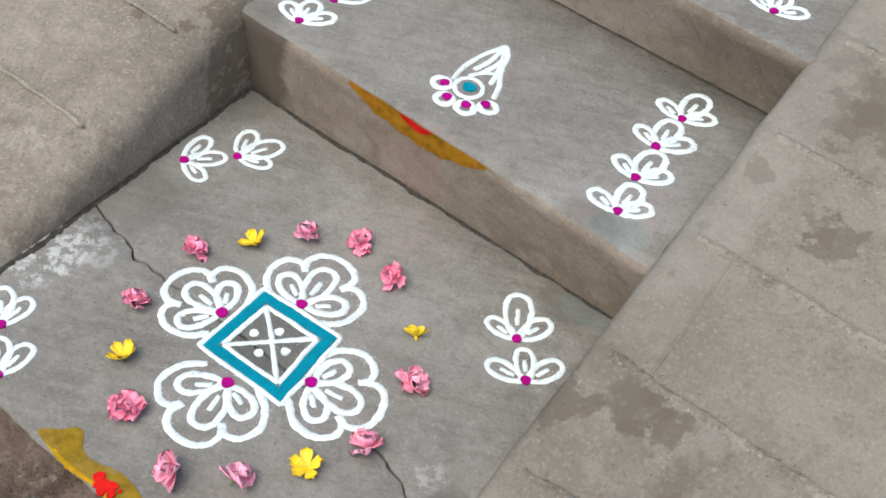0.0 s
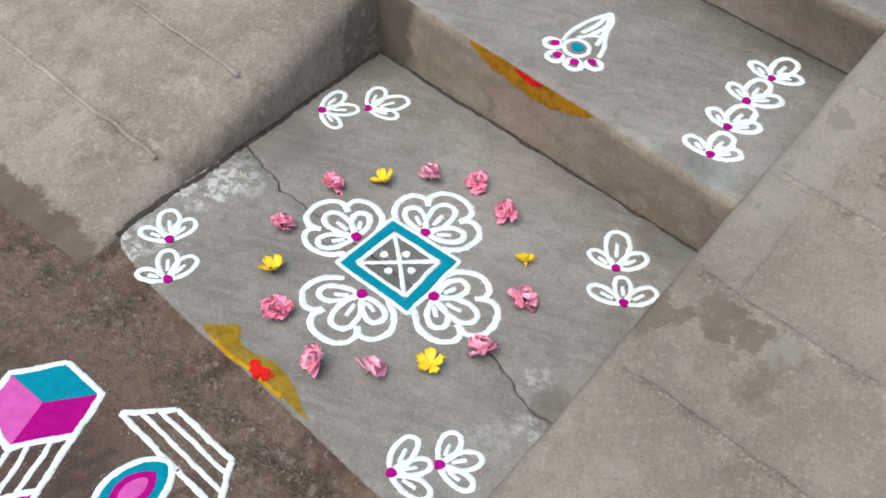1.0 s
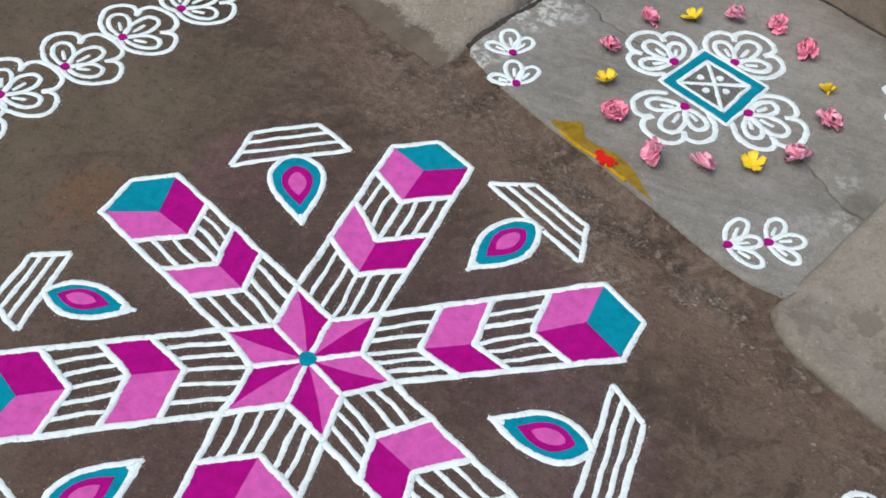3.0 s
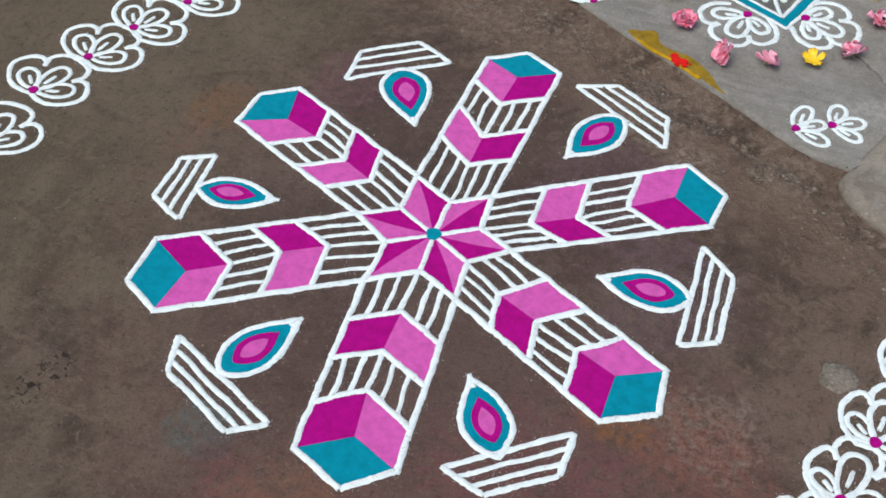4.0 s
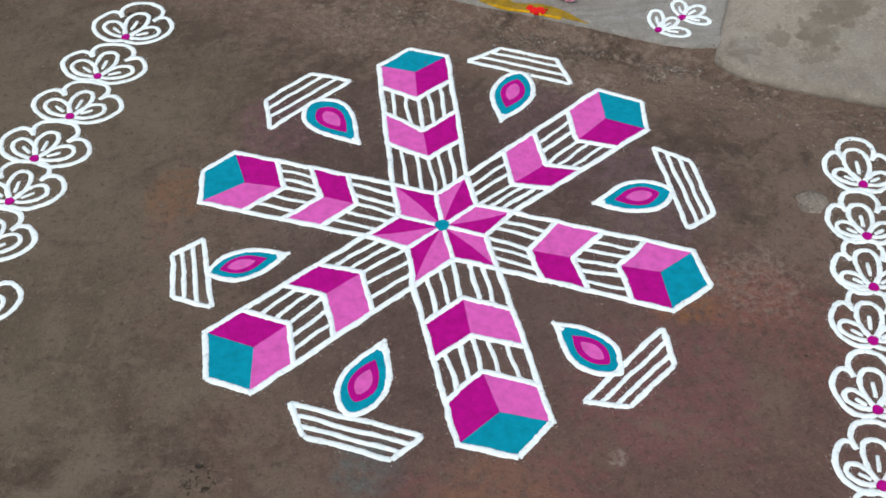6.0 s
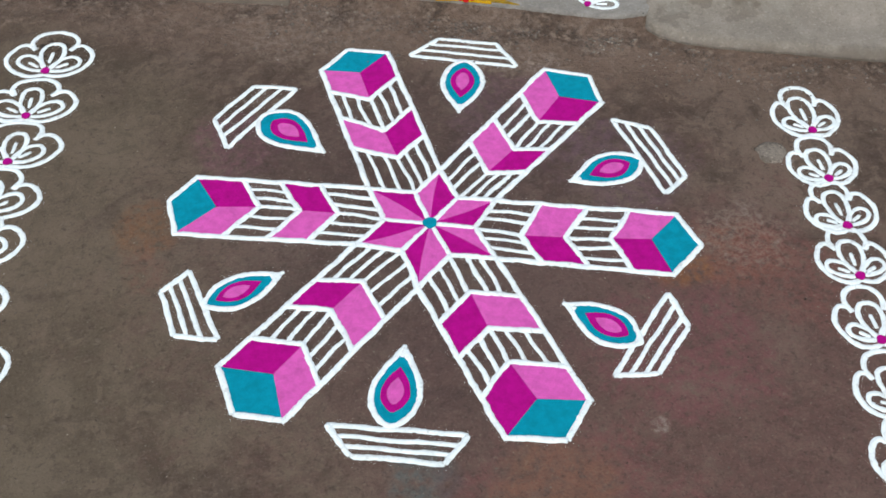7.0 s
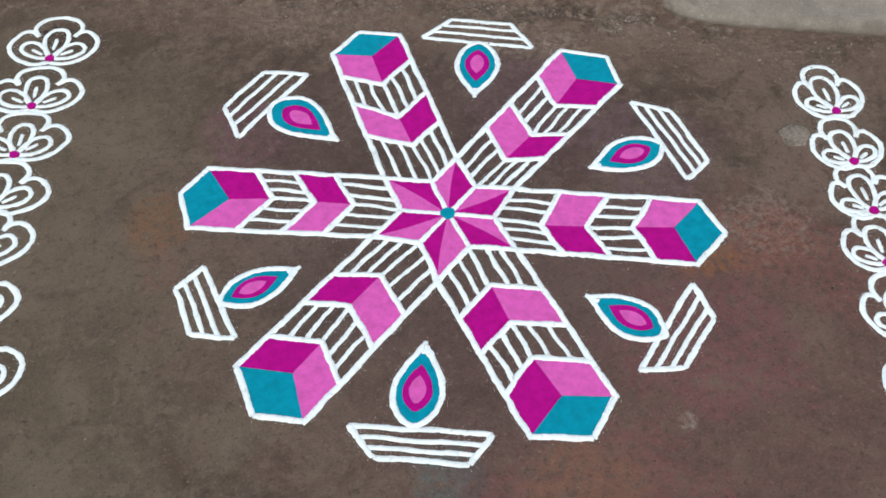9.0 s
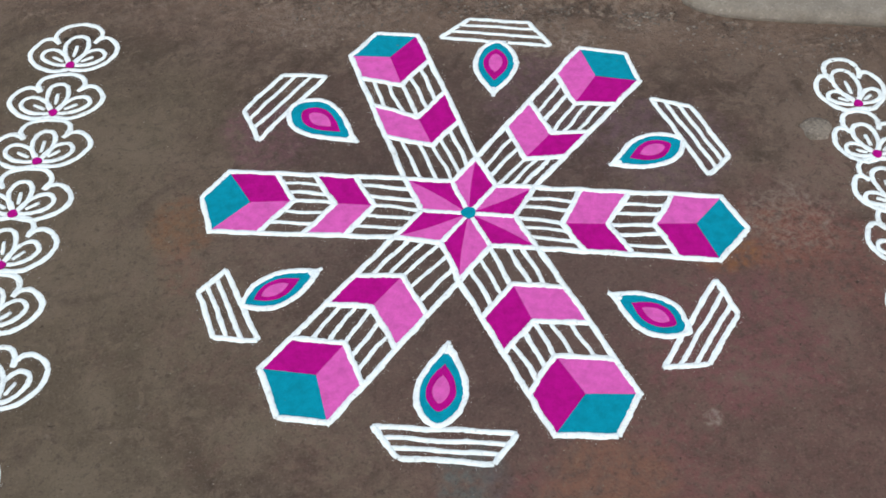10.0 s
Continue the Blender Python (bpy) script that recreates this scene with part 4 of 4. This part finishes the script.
def riser_smear(name, e0, e1, ztop, deep, material, lift, parent):
    bm = bmesh.new()
    n, m = 90, 6
    rows = []
    for i in range(n + 1):
        k = i / n
        e = e0 + (e1 - e0) * k
        depth = deep * (math.sin(math.pi * min(1, k * 1.02 + 0.01)) ** 0.6) * (1 + 0.3 * rough(e, 1, 30) + 0.12 * rough(e, 4, 120)) + 0.001
        rows.append([bm.verts.new(riser_point(e, ztop - depth * j / m) - Vector((D_X, D_Y, 0)) * lift) for j in range(m + 1)])
    for a, b_ in zip(rows, rows[1:]):
        for j in range(m):
            bm.faces.new((a[j], a[j + 1], b_[j + 1], b_[j])).smooth = True
    return part(name, bm, material, parent)


mark = thing("turmeric_mark", "ochre turmeric smear with a red vermilion dab on the riser", "turmeric mark")
riser_smear("turmeric", -0.2, 0.082, T1_Z - 0.004, 0.044, M_RUST, 0.0015, mark)
riser_smear("vermilion", -0.095, -0.03, T1_Z - 0.004, 0.015, M_RED, 0.0025, mark)
mark = thing("turmeric_mark", "ochre turmeric smear with a red vermilion dab on the landing's edge", "turmeric mark")
pb = bmesh.new()
patch(pb, spline([at(-0.125, 0.614), at(-0.108, 0.64), at(-0.09, 0.656), at(-0.058, 0.634), at(0.0, 0.646), at(0.05, 0.636), at(0.09, 0.617), at(0.105, 0.611), at(0.0, 0.6145)], 6, True), P_Z, 0.0007, 0.002)
part("turmeric", pb, M_TURMERIC, mark)
pb = bmesh.new()
stroke(pb, [at(-0.11, 0.615), at(-0.06, 0.6125), at(0.0, 0.6135), at(0.05, 0.6125)], 0.0085, P_Z - 0.001, 0.0022, ragged=0.9, wobble=0.004)
part("turmeric_powder", pb, M_YELLOW, mark)
pb = bmesh.new()
for e, d, r in ((-0.02, 0.624, 0.0075), (-0.009, 0.619, 0.009), (0.002, 0.624, 0.008), (0.009, 0.617, 0.006), (-0.003, 0.612, 0.006), (-0.014, 0.613, 0.0035), (0.014, 0.627, 0.003)):
    p = at(e, d)
    dot(pb, p.x, p.y, r, P_Z, rng.uniform(0.0022, 0.0034))
part("vermilion", pb, M_RED, mark)


# ---- loose flowers on the landing ----
def petal_mesh(length, width, cup, ruffle, seed, thick=0.0005):
    r = random.Random(seed)
    bm = bmesh.new()
    nu, nv = 7, 6
    ph = r.uniform(0, 6)

    def p(i, j, off):
        s, t = i / nu, (j / nv) * 2 - 1
        w = width / 2 * (0.18 + 1.0 * s ** 0.7 * (1 - s ** 5) ** 0.5)
        x = length * s * (1 - 0.1 * t * t * s)
        y = w * t
        z = cup * length * (s * s * 0.55) + 0.2 * width * t * t * s + ruffle * s * s * math.sin(3.2 * t + ph) + ruffle * 0.7 * s * math.sin(6 * t + 2 * ph)
        return (x, y, z + off)

    layers = [[[bm.verts.new(p(i, j, o)) for j in range(nv + 1)] for i in range(nu + 1)] for o in (0, -thick)]
    for k, L in enumerate(layers):
        for i in range(nu):
            for j in range(nv):
                q = (L[i][j], L[i + 1][j], L[i + 1][j + 1], L[i][j + 1])
                bm.faces.new(q if k == 0 else q[::-1]).smooth = True
    a, b_ = layers
    for j in range(nv):
        bm.faces.new((a[nu][j], b_[nu][j], b_[nu][j + 1], a[nu][j + 1]))
    for i in range(nu):
        bm.faces.new((a[i][0], b_[i][0], b_[i + 1][0], a[i + 1][0]))
        bm.faces.new((a[i + 1][nv], b_[i + 1][nv], b_[i][nv], a[i][nv]))
    return bm


def calyx_mesh(r, h):
    bm = bmesh.new()
    rings = []
    for z, k in ((0.25 * r, 0.2), (0.1 * r, 0.8), (-0.2 * h, 1.0), (-0.6 * h, 0.55), (-h, 0.35)):
        rings.append([bm.verts.new((r * k * math.cos(a), r * k * math.sin(a), z)) for a in (q * math.tau / 7 for q in range(7))])
    for a, b_ in zip(rings, rings[1:]):
        for i in range(7):
            bm.faces.new((a[i], b_[i], b_[(i + 1) % 7], a[(i + 1) % 7])).smooth = True
    bm.faces.new(rings[0])
    bm.faces.new(rings[-1][::-1])
    return bm


def settle(root, x, y, z, m):
    """Turn the flower by m and lay it down on the level z."""
    rot = m.to_3x3()
    low = min((rot @ (o.matrix_basis @ Vector(v.co))).z for o in root.children for v in o.data.vertices)
    pts = [rot @ (o.matrix_basis @ Vector(v.co)) for o in root.children for v in o.data.vertices]
    mx, my = ((min(p[i] for p in pts) + max(p[i] for p in pts)) / 2 for i in (0, 1))
    root.matrix_basis = Matrix.Translation((x - mx, y - my - 0.009, z - low - 0.0004)) @ m


def loose_flower(x, y, kind, seed, tilt, turn, size):
    r = random.Random(seed)
    if kind == "yellow":
        root = thing("yellow_flower", "fallen five-petalled yellow blossom lying on the landing", "flower", "ring of loose flowers")
        for k in range(5):
            ob = part("petal", petal_mesh(size * 0.56, size * 0.46, 0.35, 0.0012, seed * 10 + k), M_PETAL_YELLOW, root)
            ob.matrix_basis = pose(0, 0, 0.0004 * k, 0, 0, 72 * k + r.uniform(-8, 8)) @ pose(0.0015, 0, 0, 0, r.uniform(-28, -2), 0)
        part("calyx", calyx_mesh(size * 0.09, size * 0.2), M_PETAL_YELLOW if r.random() < 0.5 else M_CALYX, root, "short tube under the petals")
    else:
        m = M_PETAL_PINK if kind == "pink" else M_PETAL_ROSE
        root = thing("pink_flower", "ruffled pink blossom lying on the landing" if kind == "pink" else "ruffled deep pink blossom lying on the landing", "flower", "ring of loose flowers")
        k = 0
        for count, lift, ln in ((5, -8, 0.54), (4, -28, 0.46), (3, -55, 0.36)):
            for i in range(count):
                k += 1
                ob = part("petal", petal_mesh(size * ln * r.uniform(0.85, 1.15), size * 0.54 * r.uniform(0.85, 1.2), 0.22, 0.003, seed * 20 + k), m, root)
                ob.matrix_basis = pose(0, 0, 0.0006 * k, r.uniform(-14, 14), 0, 360 / count * i + r.uniform(-22, 22)) @ pose(0.001, 0, 0, 0, lift + r.uniform(-14, 14), 0)
        part("calyx", calyx_mesh(size * 0.07, size * 0.16), M_CALYX, root, "small green stalk end")
    settle(root, x, y, P_Z, pose(0, 0, 0, 0, 0, turn) @ pose(0, 0, 0, tilt, 0, r.uniform(0, 360)))


for i, (x, y, kind, tilt, turn, size) in enumerate((
        (0.245, 0.97, "rose", 35, 20, 0.046), (0.391, 1.05, "pink", 22, 200, 0.046), (0.472, 1.057, "rose", 30, 140, 0.043), (0.537, 1.0, "rose", 50, 160, 0.046),
        (0.605, 0.824, "pink", 25, 60, 0.05), (0.57, 0.706, "pink", 40, 320, 0.05), (0.424, 0.613, "pink", 55, 280, 0.048), (0.342, 0.597, "pink", 60, 300, 0.054),
        (0.256, 0.675, "rose", 15, 0, 0.052), (0.198, 0.853, "rose", 30, 90, 0.046),
        (0.314, 1.012, "yellow", 34, 20, 0.042), (0.592, 0.916, "yellow", 48, 20, 0.036), (0.502, 0.656, "yellow", 12, 10, 0.042), (0.218, 0.757, "yellow", 16, 330, 0.042))):
    loose_flower(x, y, kind, 31 + i, tilt, turn, size * (0.94 if kind != "yellow" else 1.0))


# ---- small things on the ground ----
def flat_stone(x, y, size):
    bm = bmesh.new()
    n = 13
    q = random.Random(5)
    rad = [size * q.uniform(0.78, 1.12) for _ in range(n)]
    rings = [[bm.verts.new((x + rad[i] * k * 1.15 * math.cos(i * math.tau / n), y + rad[i] * k * math.sin(i * math.tau / n), z + 0.0012 * q.random())) for i in range(n)] for k, z in ((1.08, -0.004), (1.0, 0.001), (0.82, 0.0035), (0.4, 0.004))]
    for a, b_ in zip(rings, rings[1:]):
        for i in range(n):
            bm.faces.new((a[i], a[(i + 1) % n], b_[(i + 1) % n], b_[i])).smooth = True
    bm.faces.new(rings[-1])
    tagged(part("flat_stone", bm, M_STONE), "pale flat stone sunk in the brown yard", "stone")


flat_stone(0.648, -0.038, 0.026)


def grit():
    tmpl = bmesh.new()
    bmesh.ops.create_icosphere(tmpl, subdivisions=1, radius=1.0)
    tv = [v.co.copy() for v in tmpl.verts]
    tf = [[v.index for v in f.verts] for f in tmpl.faces]
    tmpl.free()
    q = random.Random(11)
    verts, faces = [], []

    def add(x, y, z, r):
        base = len(verts)
        sx, sy, sz = r * q.uniform(0.7, 1.4), r * q.uniform(0.7, 1.2), r * q.uniform(0.4, 0.8)
        for c in tv:
            k = 1 + q.uniform(-0.25, 0.25)
            verts.append((x + c.x * sx * k, y + c.y * sy * k, z + c.z * sz * k))
        faces.extend([[base + i for i in f] for f in tf])

    for _ in range(2600):
        e, d = q.uniform(-0.55, 1.1), 0.625 - abs(q.gauss(0, 0.09))
        if e > 0.36:
            d -= 0.08
        p = at(e, d)
        if rough(p.x, p.y, 11) + q.uniform(-0.3, 0.3) > 0:
            add(p.x, p.y, 0.0, q.choice((0.0012, 0.0016, 0.002, 0.003)))
    for cx, cy, spread, count in ((0.5, 0.355, 0.03, 90), (0.09, 0.56, 0.05, 60), (0.28, 0.45, 0.06, 60), (-0.06, 0.63, 0.04, 40), (0.62, 0.33, 0.02, 25)):
        for _ in range(count):
            add(q.gauss(cx, spread), q.gauss(cy, spread * 0.6), 0.0, q.choice((0.0012, 0.0016, 0.002, 0.003)))
    for _ in range(900):
        add(q.uniform(-1.2, 1.1), q.uniform(-0.95, 0.6), 0.0, q.choice((0.0007, 0.001, 0.0014)))
    for _ in range(800):
        side = q.random() < 0.5
        d = q.choice((0.772, 0.97, 1.175) if side else (0.937, 1.118, 1.325)) + q.gauss(0, 0.018) if q.random() < 0.6 else q.uniform(0.62, 1.6)
        e = left_face(d) - 0.02 - abs(q.gauss(0, 0.25)) if side else right_face(d) + 0.02 + abs(q.gauss(0, 0.25))
        p = at(e, d)
        add(p.x, p.y, ramp_z(d), q.choice((0.0006, 0.0009, 0.0013)))
    for _ in range(500):
        e, d = q.uniform(-0.35, 0.34), q.uniform(0.63, 1.29)
        if left_face(d) < e < right_face(d):
            p = at(e, d)
            add(p.x, p.y, P_Z, q.choice((0.0006, 0.0008, 0.0012)))
    me = bpy.data.meshes.new("grit")
    me.from_pydata(verts, [], faces)
    me.materials.append(M_GRIT)
    tagged(new("grit", me), "loose grit and sand grains on the yard", "grit", kind="stuff")


grit()


def powder_dust():
    """Stray white grains beside the poured lines."""
    q = random.Random(3)
    verts, faces = [], []
    lines = [o for o in scene.objects if o.type == "MESH" and o.data.materials[0] == M_WHITE]
    for o in lines:
        vs = o.data.vertices
        for _ in range(len(vs)):
            v = vs[q.randrange(len(vs))].co
            x, y = v.x + q.gauss(0, 0.0034), v.y + q.gauss(0, 0.0034)
            z = 0.0 if v.z < 0.012 else P_Z if v.z < 0.06 else T1_Z if v.z < 0.2 else T2_Z
            r, a, n = q.uniform(0.0003, 0.0008), q.uniform(0, 6), len(verts)
            verts.extend([(x + r * math.cos(a + k * 2.09), y + r * math.sin(a + k * 2.09), z - 0.0002) for k in range(3)])
            verts.append((x, y, z + r))
            faces.extend([(n, n + 1, n + 3), (n + 1, n + 2, n + 3), (n + 2, n, n + 3)])
    me = bpy.data.meshes.new("powder_dust")
    me.from_pydata(verts, [], faces)
    me.materials.append(M_WHITE)
    tagged(new("powder_dust", me), "stray white powder grains beside the drawn lines", "powder", kind="stuff")


powder_dust()
